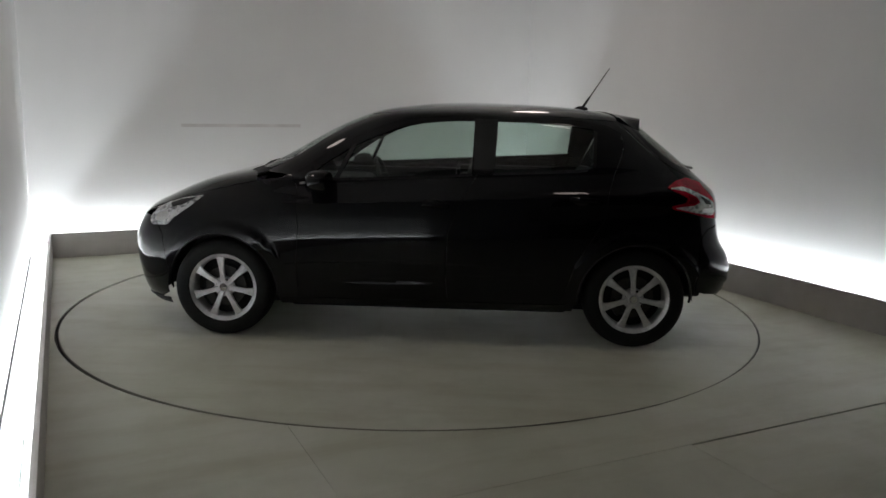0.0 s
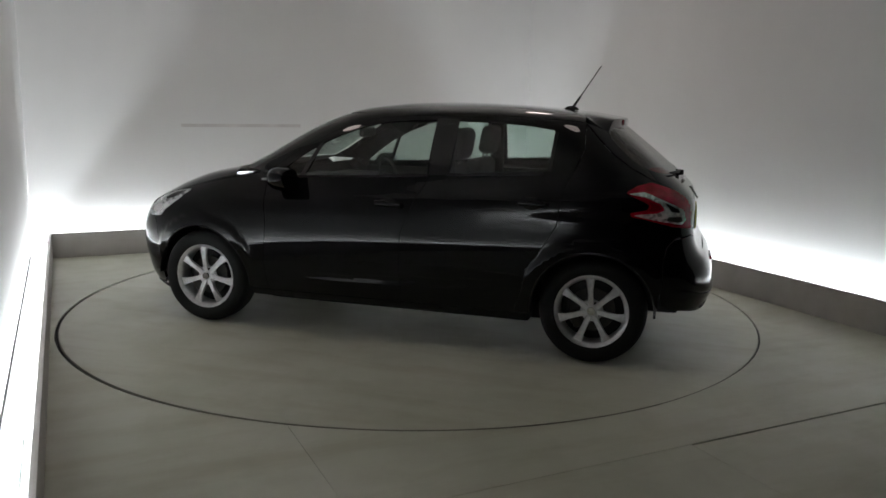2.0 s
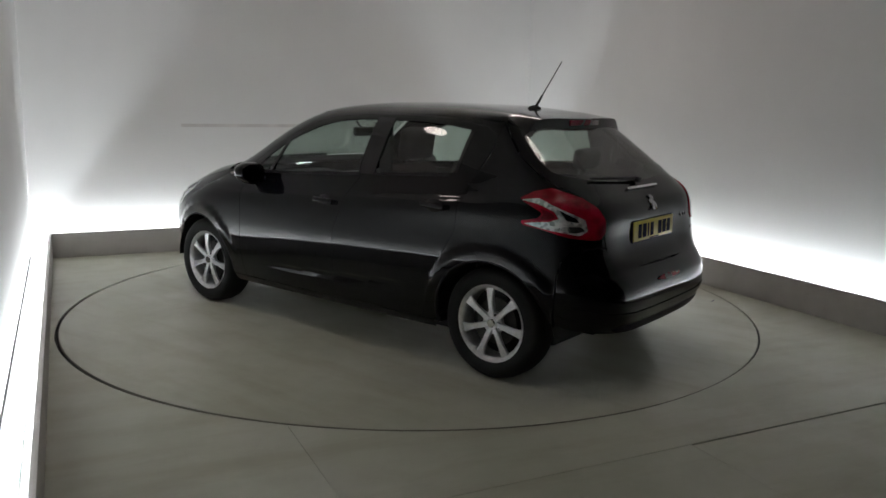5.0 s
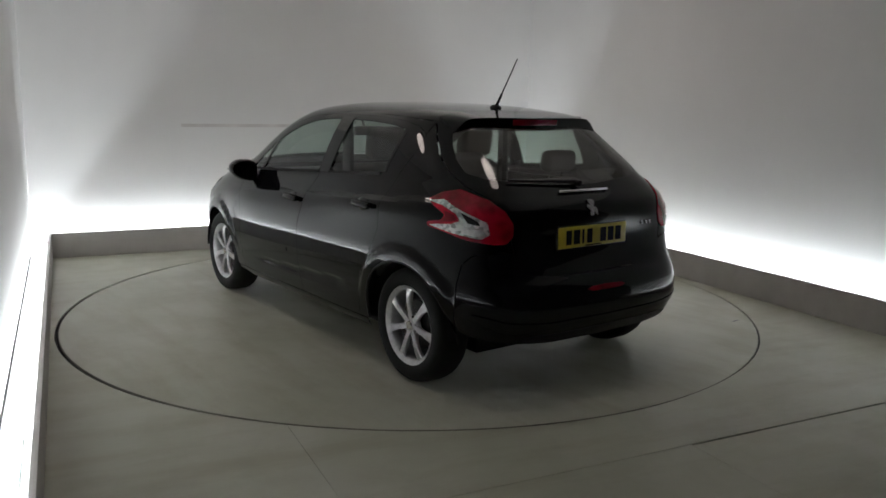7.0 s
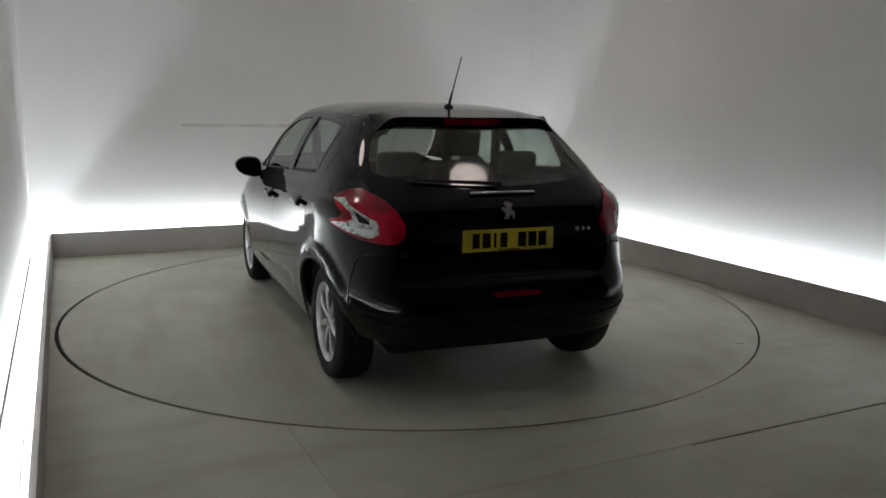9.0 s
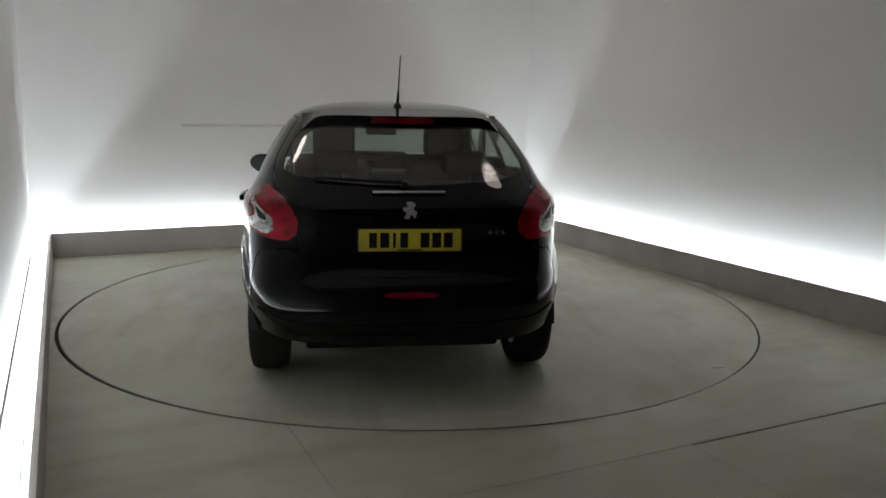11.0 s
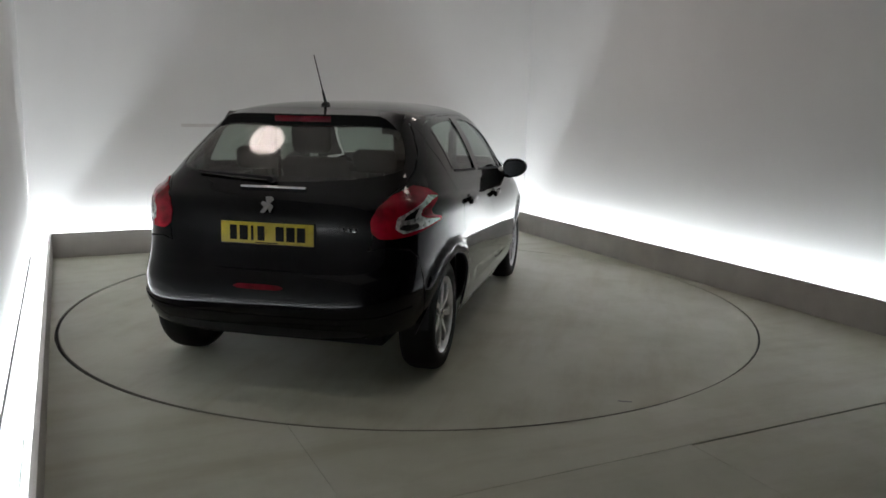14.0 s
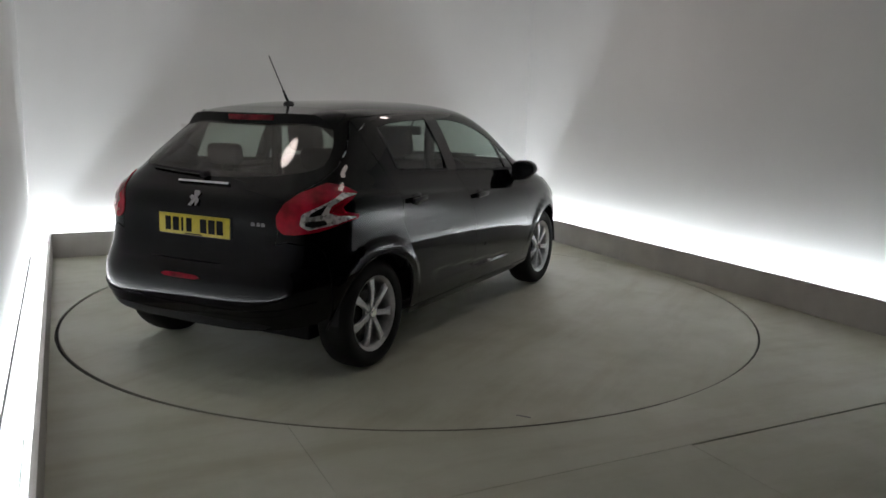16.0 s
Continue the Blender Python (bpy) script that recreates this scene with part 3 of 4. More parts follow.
FRONT_WIN = [(0.735, 0.992), (0.735, 1.012), (0.62, 1.098), (0.50, 1.175), (0.36, 1.247), (0.20, 1.308), (0.04, 1.343), (-0.12, 1.358), (-0.275, 1.361), (-0.262, 1.045), (0.2, 1.018)]
REAR_WIN = [(-0.395, 1.052), (-0.415, 1.360), (-0.62, 1.357), (-0.85, 1.343), (-0.985, 1.324), (-1.012, 1.300), (-1.008, 1.20), (-1.000, 1.118), (-0.982, 1.096), (-0.94, 1.085)]
FRONT_DOOR = [(-0.135, 0.27), (0.78, 0.27), (0.80, 0.45), (0.775, 0.70), (0.80, 0.95), (0.835, 1.012), (0.74, 1.072), (0.60, 1.168), (0.44, 1.256), (0.27, 1.330), (0.08, 1.372), (-0.15, 1.388), (-0.325, 1.389), (-0.30, 1.05), (-0.22, 0.92), (-0.130, 0.70), (-0.118, 0.45)]
REAR_DOOR = [(-0.82, 0.27), (-0.135, 0.27), (-0.118, 0.45), (-0.130, 0.70), (-0.22, 0.92), (-0.30, 1.05), (-0.325, 1.389), (-0.65, 1.384), (-0.92, 1.368), (-1.08, 1.342), (-1.165, 1.300), (-1.175, 1.22), (-1.125, 1.09), (-1.075, 0.95), (-1.06, 0.80), (-0.985, 0.67), (-0.90, 0.53), (-0.86, 0.40)]


def build_shell(car):
    SC_R, SC_F, SC_W = (0.95, 1.0), (1.2, 1.0), (1.5, 1.5)
    # roof
    left = [(x, cant(x)) for x in np.linspace(0.22, -1.16, 30)]
    edge = [tuple(q[:2]) for q in from_side(np.array(left))]
    zt = 1.383
    front = [(float(bisect(lambda s: outside(s, np.array([abs(y)]), np.array([1.392])), [-0.2], [2.0])[0]), y) for y in np.linspace(-0.47, 0.47, 21)]
    back = [(-float(bisect(lambda s: outside(-s, np.array([abs(y)]), np.array([zt])), [0.3], [2.0])[0]), y) for y in np.linspace(0.50, -0.50, 23)]
    loop = front + edge + back + [(x, -y) for x, y in edge[::-1]]
    skin("roof", patch(loop, from_top, step=0.035), PAINT, car, "black painted roof")
    # bonnet
    be = [tuple(q[:2]) for q in from_side(np.array(dense(BONNET_EDGE, 0.05)[:20]))]
    be = [q for q in be if q[0] > 0.9]
    bf = [(float(bisect(lambda s: outside(s, np.array([abs(y)]), np.array([0.735])), [0.5], [2.3])[0]), y) for y in np.linspace(-0.56, 0.56, 17)]
    bb = [(float(bisect(lambda s: outside(s, np.array([abs(y)]), np.array([1.022])), [0.3], [2.3])[0]), y) for y in np.linspace(0.62, -0.62, 17)]
    skin("bonnet", patch(bf + be + bb + [(x, -y) for x, y in be[::-1]], from_top, step=0.045), PAINT, car)
    # windscreen and its black scuttle
    ws = [wy(screen_edge(z) - 0.015, z) for z in np.linspace(1.045, 1.385, 14)] + [wy(y, 1.385) for y in np.linspace(0.47, -0.47, 15)]
    ws += [wy(-screen_edge(z) + 0.015, z) for z in np.linspace(1.385, 1.045, 14)] + [wy(y, 1.045) for y in np.linspace(-0.6, 0.6, 15)]
    g = skin("windscreen", patch(ws, from_cabin, step=0.05, scale=SC_W), GLASS, car, "green-tinted windscreen", thick=0)
    g.visible_shadow = False
    sc = [wy(y, 0.975) for y in np.linspace(-0.66, 0.66, 17)] + [wy(y, 1.046) for y in np.linspace(0.64, -0.64, 17)]
    skin("scuttle", patch(sc, from_cabin, step=0.03, scale=SC_W, lift=-0.005), PLASTIC, car)
    part("wiper", tube([(1.08, 0.45, 1.040), (1.108, 0.2, 1.050), (1.122, -0.25, 1.048)], 0.010), PLASTIC, car)
    # nose and bumper
    nb = [fy(y, 0.17) for y in np.linspace(-0.55, 0.55, 15)] + [fx(1.74, 0.18), fx(1.655, 0.24), fx(1.635, 0.36), fx(1.645, 0.5), fx(1.66, 0.63), fx(1.70, 0.695), fx(1.765, 0.735)]
    nb += [fy(y, 0.730) for y in np.linspace(0.50, -0.50, 15)]
    nb += [(-a, z) for a, z in [fx(1.765, 0.735), fx(1.70, 0.695), fx(1.66, 0.63), fx(1.645, 0.5), fx(1.635, 0.36), fx(1.655, 0.24), fx(1.74, 0.18)]]
    bumper = skin("front_bumper", patch(nb, from_front, step=0.04, scale=SC_F), PAINT, car)
    gr = rounded([fy(-0.40, 0.27), fy(0.40, 0.27), fy(0.34, 0.43), fy(-0.34, 0.43)], 0.05)
    skin("grille", patch(gr, from_front, step=0.03, scale=SC_F, lift=0.004), PLASTIC, bumper)
    lip = [fx(1.665, 0.155), fx(1.65, 0.205), fx(1.80, 0.20)] + [fy(y, 0.20) for y in np.linspace(0.55, -0.55, 15)]
    lip += [(-a, z) for a, z in [fx(1.80, 0.20), fx(1.65, 0.205), fx(1.665, 0.155)]] + [fy(y, 0.155) for y in np.linspace(-0.55, 0.55, 15)]
    skin("lower_lip", patch(lip, from_front, step=0.03, scale=SC_F, lift=0.006), PLASTIC, bumper)
    # flanks
    arch_f = arc(AXLE, ARCH_R, HUB_Z, 186, -6)
    arch_r = arc(-AXLE, ARCH_R, HUB_Z, 186, -6)
    wing = [(0.78, 0.27)] + arch_f + [(1.635, 0.36), (1.645, 0.5), (1.66, 0.63), (1.695, 0.70), (1.70, 0.77), (1.68, 0.806), (1.58, 0.846), (1.40, 0.895), (1.20, 0.945), (1.00, 0.985), (0.90, 1.000), (0.87, 1.018), (0.835, 1.012), (0.80, 0.95), (0.775, 0.70), (0.80, 0.45)]
    apil = A_LINE + [(0.22, 1.398), (0.0, 1.4005), (-0.3, 1.402), (-0.6, 1.397), (-0.9, 1.387), (-1.16, 1.366), (-1.165, 1.300), (-1.08, 1.342), (-0.92, 1.368), (-0.65, 1.384), (-0.325, 1.389), (-0.15, 1.388), (0.08, 1.372), (0.27, 1.330), (0.44, 1.256), (0.60, 1.168), (0.74, 1.072), (0.835, 1.012), (0.87, 1.018)]
    sill = [(-0.895, 0.222), (0.90, 0.222), (0.915, 0.268), (-0.905, 0.268)]
    quarter = [sx(-0.82, 0.27), sx(-0.86, 0.40), sx(-0.90, 0.53), sx(-0.985, 0.67), sx(-1.06, 0.80), sx(-1.075, 0.95), sx(-1.125, 1.09), sx(-1.175, 1.22), sx(-1.165, 1.30), sx(-1.16, 1.366)]
    quarter += [sy(gate_edge(z) + 0.003, z) for z in (1.375, 1.34, 1.30, 1.25, 1.2, 1.12, 1.06, 1.0, 0.9, 0.80, 0.745)]
    quarter += [sy(0.60, 0.760), sx(-1.70, 0.745), sx(-1.66, 0.70), sx(-1.645, 0.60), sx(-1.635, 0.42), sx(-1.628, 0.34)] + [sx(*q) for q in arch_r if q[1] >= 0.34 or q[0] > -1.2]
    pw = patch(wing, from_side, step=0.03)
    pa = patch(apil, from_side, step=0.02, shrink=0.0)
    psill = patch(sill, from_side, step=0.03)
    pq = patch(quarter, from_rear, step=0.026, scale=SC_R)
    pfd = patch(FRONT_DOOR, from_side, [FRONT_WIN], step=0.016)
    prd = patch(REAR_DOOR, from_side, [REAR_WIN], step=0.016)
    head = [(1.385, 0.878), (1.52, 0.856), (1.64, 0.822), (1.715, 0.782), (1.768, 0.720), (1.745, 0.678), (1.62, 0.688), (1.575, 0.735), (1.485, 0.798)]
    phead = patch(rounded(head, 0.02), from_side, step=0.018, lift=0.003)
    pbez = patch(rounded([(1.44, 0.862), (1.54, 0.842), (1.62, 0.815), (1.60, 0.795), (1.52, 0.815)], 0.01), from_side, step=0.014, lift=0.0055, shrink=0)
    plen = patch(rounded([(1.62, 0.775), (1.70, 0.755), (1.725, 0.715), (1.66, 0.705), (1.61, 0.735)], 0.02), from_side, step=0.014, lift=0.0055, shrink=0)
    # black window surrounds, a little proud of the doors
    def grow(poly, by):
        c = Vector((sum(p[0] for p in poly) / len(poly), sum(p[1] for p in poly) / len(poly)))
        return [(p[0] + by * (1 if p[0] > c.x else -1) * 0.9, p[1] + by * (1 if p[1] > c.y else -1)) for p in poly]
    pane_f, pane_r = grow(FRONT_WIN, 0.004), grow(REAR_WIN, 0.004)
    pgf = patch(pane_f, from_side, step=0.03, lift=-0.006)
    pgr = patch(pane_r, from_side, step=0.03, lift=-0.006)
    strip = [(-0.275, 1.040), (-0.400, 1.046), (-0.418, 1.372), (-0.272, 1.374)]
    pst = patch(strip, from_side, step=0.03, lift=0.003)
    waist = [(0.745, 0.984), (0.745, 0.996), (0.2, 1.022), (-0.27, 1.050), (-0.27, 1.036), (0.2, 1.008)]
    pwa = patch(waist, from_side, step=0.02, lift=0.004, shrink=0)
    waist2 = [(-0.39, 1.043), (-0.39, 1.057), (-0.90, 1.085), (-0.955, 1.092), (-0.955, 1.077), (-0.90, 1.070)]
    pwb = patch(waist2, from_side, step=0.02, lift=0.004, shrink=0)
    divider = [(0.545, 1.000), (0.575, 1.000), (0.470, 1.205), (0.440, 1.215)]
    pdv = patch(divider, from_side, step=0.02, lift=0.002, shrink=0)
    rdiv = [(-0.985, 1.090), (-1.004, 1.094), (-1.018, 1.306), (-0.996, 1.318)]
    prv = patch(rdiv, from_side, step=0.02, lift=0.002, shrink=0)
    flip = lambda p, s: p if s > 0 else mirrored(p)
    doors = {}
    for s in (1, -1):
        skin("front_wing", flip(pw, s), PAINT, car)
        skin("roof_rail", flip(pa, s), PAINT, car)
        skin("sill", flip(psill, s), PAINT, car, "glossy black sill")
        skin("rear_quarter", flip(pq, s), PAINT, car)
        fd = skin("front_door", flip(pfd, s), PAINT, car, "black front door")
        rd = skin("rear_door", flip(prd, s), PAINT, car, "black rear door")
        doors[s] = (fd, rd)
        for p, par, tag in ((pgf, fd, "green-tinted side window"), (pgr, rd, "green-tinted side window")):
            g = skin("window_pane", flip(p, s), GLASS, par, tag, thick=0)
            g.visible_shadow = False
        skin("pillar_trim", flip(pst, s), GLOSSBLACK, rd, "gloss black pillar trim")
        skin("waist_seal", flip(pwa, s), PLASTIC, fd)
        skin("waist_seal", flip(pwb, s), PLASTIC, rd)
        skin("quarter_divider", flip(pdv, s), GLOSSBLACK, fd)
        skin("quarter_divider", flip(prv, s), GLOSSBLACK, rd)
        h = skin("headlamp", flip(phead, s), HEADLAMP, car, "clear bright headlamp", thick=0.01)
        skin("headlamp_bezel", flip(pbez, s), GLOSSBLACK, h, "dark inner bezel", thick=0.002)
        skin("headlamp_lens", flip(plen, s), CHROME, h, "bright lamp bowl", thick=0.002)
        # handles
        for par, x, z in ((fd, -0.055, 0.868), (rd, -0.925, 0.918)):
            y = float(from_side(np.array([[x, z]]))[0][1])
            m = pose(x, s * (y + 0.022), z, 0, -3, 0)
            part("handle", box(-0.085, 0.085, -0.013, 0.013, -0.017, 0.017, 0.011, 3), PAINT, par, "black pull handle", m=m)
            part("handle_cup", moved(lathe([(0.001, 0.002), (0.035, 0.002), (0.045, -0.004)], 20, "y"), Matrix.Diagonal((1.4, s, 0.9, 1))), GLOSSBLACK, par, m=pose(x + 0.01, s * (y + 0.001), z - 0.004))
        # mirror
        build_mirror(fd, s)
        # arch lip
        for ax in (AXLE, -AXLE):
            pts = [(ax + (ARCH_R - 0.004) * math.cos(a), HUB_Z + (ARCH_R - 0.004) * math.sin(a)) for a in np.linspace(radians(-4), radians(184), 40)]
            q3 = from_side(np.array(pts))
            part("arch_lip", tube([(q[0], s * (q[1] - 0.006), q[2]) for q in q3], 0.007, 6), PLASTIC, car)
            part("arch_liner", liner(ax, s), PLASTIC, car)
    build_tail(car, SC_R)


def liner(ax, s):
    prof = [(ARCH_R - 0.004, s * 0.80), (ARCH_R + 0.004, s * 0.62), (ARCH_R, s * 0.52), (0.02, s * 0.52)]
    bm = lathe(prof, 40, "y")
    bmesh.ops.translate(bm, vec=(ax, 0, HUB_Z), verts=bm.verts[:])
    bmesh.ops.delete(bm, geom=[v for v in bm.verts if v.co.z < HUB_Z - 0.01], context="VERTS")
    return bm


def build_mirror(door, s):
    m = bmesh.new()
    bmesh.ops.create_uvsphere(m, u_segments=24, v_segments=14, radius=1)
    for v in m.verts:
        x, y, z = v.co
        out = s * y
        tall = 0.072 - 0.016 * out - 0.014 * max(0, out) ** 2
        v.co = (0.088 * math.copysign(abs(x) ** 0.8, x) * (1 - 0.18 * out) + 0.01, 0.094 * math.copysign(abs(y) ** 0.72, y), tall * math.copysign(abs(z) ** 0.72, z))
        if v.co.x < -0.045:
            v.co.x = -0.045
        v.co.z += 0.10 * s * v.co.y
    at = pose(0.625, s * 0.895, 0.988, 0, 0, s * -6)
    ob = part("door_mirror", m, PAINT, door, "black door mirror with glass", m=at)
    gl = bmesh.new()
    bmesh.ops.create_circle(gl, segments=28, radius=1, cap_ends=True)
    for v in gl.verts:
        y, z = v.co.x, v.co.y
        yy = 0.084 * math.copysign(abs(y) ** 0.75, y)
        v.co = (-0.047, yy, (0.056 - 0.12 * s * yy) * math.copysign(abs(z) ** 0.8, z) + 0.10 * s * yy)
    part("mirror_glass", gl, MIRROR, ob)
    part("indicator", moved(box(-0.005, 0.005, -0.05, 0.05, -0.007, 0.007, 0.004), pose(0.082, s * 0.035, 0.0, 0, 0, -s * 25)), CLEAR, ob, "clear indicator lens")
    part("mirror_foot", join(box(-0.028, 0.028, min(-s * 0.16, -s * 0.05), max(-s * 0.16, -s * 0.05), -0.055, -0.025, 0.010)), PLASTIC, ob)


def build_tail(car, SC):
    both = lambda half: half + [(2 * math.pi - a, z) for a, z in half[::-1]]
    # tailgate, with the hole of its window
    side = [sy(gate_edge(z), z) for z in (0.655, 0.70, 0.78, 0.90, 1.0, 1.06, 1.12, 1.2, 1.25, 1.3, 1.34, 1.375)]
    gate = [sy(y, 0.625) for y in np.linspace(0.01, 0.44, 7)] + side + [sy(y, 1.381) for y in np.linspace(0.49, 0.01, 8)]
    gate = gate + [(2 * math.pi - a, z) for a, z in gate[::-1]]
    hole = [sy(0.01, 1.052), sy(0.2, 1.058), sy(0.4, 1.074), sy(0.56, 1.096), sy(0.622, 1.122), sy(0.615, 1.18), sy(0.575, 1.26), sy(0.526, 1.325), sy(0.492, 1.345), sy(0.25, 1.352), sy(0.01, 1.354)]
    hole = hole + [(2 * math.pi - a, z) for a, z in hole[::-1]]
    tg = skin("tailgate", patch(gate, from_rear, [hole], step=0.028, scale=SC), PAINT, car, "black hatchback tailgate")
    gl = skin("rear_window", patch(hole, from_rear, step=0.04, scale=SC, lift=-0.002, shrink=-0.004), GLASS_REAR, tg, "dark tinted rear window", thick=0)
    gl.visible_shadow = False
    # spoiler over the window
    build_spoiler(tg)
    # bumper
    bt = [sy(0.01, 0.618), sy(0.2, 0.622), sy(0.38, 0.634), sy(0.47, 0.662), sy(0.532, 0.738), sy(0.60, 0.757), sx(-1.70, 0.740), sx(-1.663, 0.70), sx(-1.648, 0.60), sx(-1.638, 0.42), sx(-1.645, 0.36), sx(-1.70, 0.338), sx(-1.76, 0.328), sy(0.60, 0.316), sy(0.35, 0.292), sy(0.01, 0.285)]
    bp = skin("rear_bumper", patch(both(bt), from_rear, step=0.028, scale=SC), PAINT, car, "black rear bumper")
    low = [sy(0.01, 0.405), sy(0.4, 0.41), sy(0.62, 0.428), sx(-1.80, 0.450), sx(-1.73, 0.462), sx(-1.79, 0.425), sy(0.62, 0.400), sy(0.4, 0.384), sy(0.01, 0.378)]
    skin("bumper_ledge", patch(both(low), from_rear, step=0.02, scale=SC, lift=0.006, shrink=0), PAINT, bp, thick=0.010)
    dif = [sy(0.01, 0.345), sy(0.3, 0.347), sy(0.48, 0.352), sy(0.56, 0.336), sy(0.52, 0.316), sy(0.3, 0.296), sy(0.01, 0.290)]
    skin("diffuser", patch(both(dif), from_rear, step=0.03, scale=SC, lift=0.002), PLASTIC, bp, "grained black lower bumper", thick=0.003)
    fog = rounded(both([sy(0.01, 0.534), sy(0.11, 0.536), sy(0.14, 0.546), sy(0.11, 0.557), sy(0.01, 0.559)]), 0.01)
    skin("fog_lamp", patch(fog, from_rear, step=0.012, scale=SC, lift=0.009, shrink=0), DEEPRED, bp, "dark red fog lamp in the bumper", thick=0.01)
    # tail lamps
    lamp = [sx(-1.425, 0.992), sx(-1.48, 1.030), sx(-1.55, 1.046), sy(0.665, 1.030), sy(0.615, 1.0), sy(0.568, 0.95), sy(0.540, 0.89), sy(0.546, 0.83), sy(0.585, 0.798), sy(0.64, 0.797), sx(-1.68, 0.812), sx(-1.55, 0.850), sx(-1.46, 0.868), sx(-1.455, 0.888), sx(-1.54, 0.905), sx(-1.555, 0.93), sx(-1.50, 0.960)]
    clear = [sx(-1.44, 0.985), sx(-1.52, 0.995), sx(-1.60, 0.965), sy(0.66, 0.90), sy(0.655, 0.845), sx(-1.72, 0.822), sx(-1.60, 0.846), sx(-1.47, 0.876), sx(-1.53, 0.884), sx(-1.59, 0.888), sx(-1.632, 0.905), sx(-1.61, 0.938), sx(-1.53, 0.972)]
    notch = [sx(-1.545, 0.952), sx(-1.60, 0.932), sx(-1.618, 0.910), sx(-1.585, 0.897), sx(-1.55, 0.900), sx(-1.565, 0.925)]
    inner = [sx(-1.628, 0.945), sx(-1.70, 0.905), sx(-1.712, 0.885), sx(-1.665, 0.895)]
    bowl = [sx(-1.65, 0.868), sx(-1.72, 0.866), sx(-1.735, 0.845), sx(-1.70, 0.835), sx(-1.64, 0.848)]
    plamp = patch(rounded(lamp, 0.012), from_rear, step=0.014, scale=SC, lift=0.006, shrink=0)
    pclear = patch(rounded(clear, 0.01), from_rear, step=0.012, scale=SC, lift=0.009, shrink=0)
    pnotch = patch(rounded(notch, 0.01), from_rear, step=0.012, scale=SC, lift=0.0115, shrink=0)
    pbowl = patch(rounded(bowl, 0.012), from_rear, step=0.012, scale=SC, lift=0.0115, shrink=0)
    pinner = patch(rounded(inner, 0.01), from_rear, step=0.012, scale=SC, lift=0.0115, shrink=0)
    for s in (1, -1):
        f = (lambda p: p) if s > 0 else mirrored
        tl = skin("tail_lamp", f(plamp), RED, car, "red and clear boomerang tail lamp", thick=0.012)
        skin("clear_lens", f(pclear), CLEAR, tl, "clear reversing lens", thick=0.004)
        skin("red_insert", f(pnotch), DEEPRED, tl, "dark red insert", thick=0.003)
        skin("dark_lens", f(pinner), GLOSSBLACK, tl, "smoked lens insert", thick=0.003)
        skin("lamp_bowl", f(pbowl), CHROME, tl, "bright reflector bowl", thick=0.003)
    # plate, badge, bars
    def on_tail(y, z):
        q = from_rear(np.array([sy(y, z)]))[0]
        return Vector(q)
    a, b = on_tail(0, 0.745), on_tail(0, 0.855)
    tilt = math.degrees(math.atan2(b.x - a.x, b.z - a.z))
    c = (a + b) / 2
    pm = pose(c.x - 0.007, 0, c.z, 0, tilt, 0)
    part("plate_recess", box(0.0, 0.03, -0.262, 0.262, -0.064, 0.064, 0.008), PLASTIC, tg, m=pose(c.x - 0.003, 0, c.z, 0, tilt, 0))
    plate = part("number_plate", box(-0.004, 0.004, -0.252, 0.252, -0.0545, 0.0545, 0.003), YELLOW, tg, "yellow number plate with dark bars", m=pm)
    ys = [0.182, 0.125, 0.078, 0.030, -0.072, -0.130, -0.187]
    ws = [0.038, 0.044, 0.013, 0.038, 0.044, 0.044, 0.044]
    for y, wd in zip(ys, ws):
        part("plate_bar", box(-0.0065, -0.0042, y - wd / 2, y + wd / 2, -0.037, 0.037), PLATEINK, plate, "dark bar", smooth=False)
    part("plate_bar", box(-0.0065, -0.0042, -0.06, 0.06, -0.051, -0.045), PLATEINK, plate, "thin dark bar", smooth=False)
    h = on_tail(0, 1.022)
    part("boot_handle", box(-0.014, 0.01, -0.180, 0.180, -0.007, 0.007, 0.005, 3), CHROME, tg, "slim chrome strip", m=pose(h.x - 0.004, 0, h.z, 0, 35, 0))
    bq = on_tail(0, 0.942)
    outline = [(-0.020, -0.040), (-0.006, -0.018), (0.008, -0.040), (0.030, -0.038), (0.016, -0.012), (0.034, 0.006), (0.026, 0.018), (0.008, 0.012), (0.018, 0.040), (-0.012, 0.042), (-0.026, 0.026), (-0.012, 0.008), (-0.030, -0.006)]
    part("badge", prism(outline, 0.007, "x", -0.004), SATIN, tg, "small satin chrome emblem", smooth=False, m=pose(bq.x - 0.002, 0, bq.z, 0, 30, 0) @ Matrix.Diagonal((1, 1.12, 1.12, 1)))
    for y, z, wd in ((-0.40, 0.838, 0.026), (-0.435, 0.838, 0.020), (-0.465, 0.838, 0.022)):
        q = on_tail(y, z)
        part("model_bar", box(-0.004, 0.002, -wd / 2, wd / 2, -0.010, 0.010, 0.002), SATIN, tg, "small satin bar", m=pose(q.x, y, z, 0, 14, 18))
    q = on_tail(-0.02, 1.055)
    wm = [on_tail(y, 1.060 + 0.022 * (y / 0.45)) + Vector((-0.016, 0, 0.008)) for y in np.linspace(0.02, 0.46, 7)]
    part("rear_wiper", join(tube([tuple(v) for v in wm], [0.012, 0.010, 0.009, 0.008, 0.008, 0.007, 0.006], 8), moved(lathe([(0.001, -0.03), (0.016, -0.028), (0.020, 0.02)], 18, "y"), pose(q.x - 0.01, 0.02, q.z + 0.008, 0, 0, -90))), PLASTIC, tg, "black rear wiper")


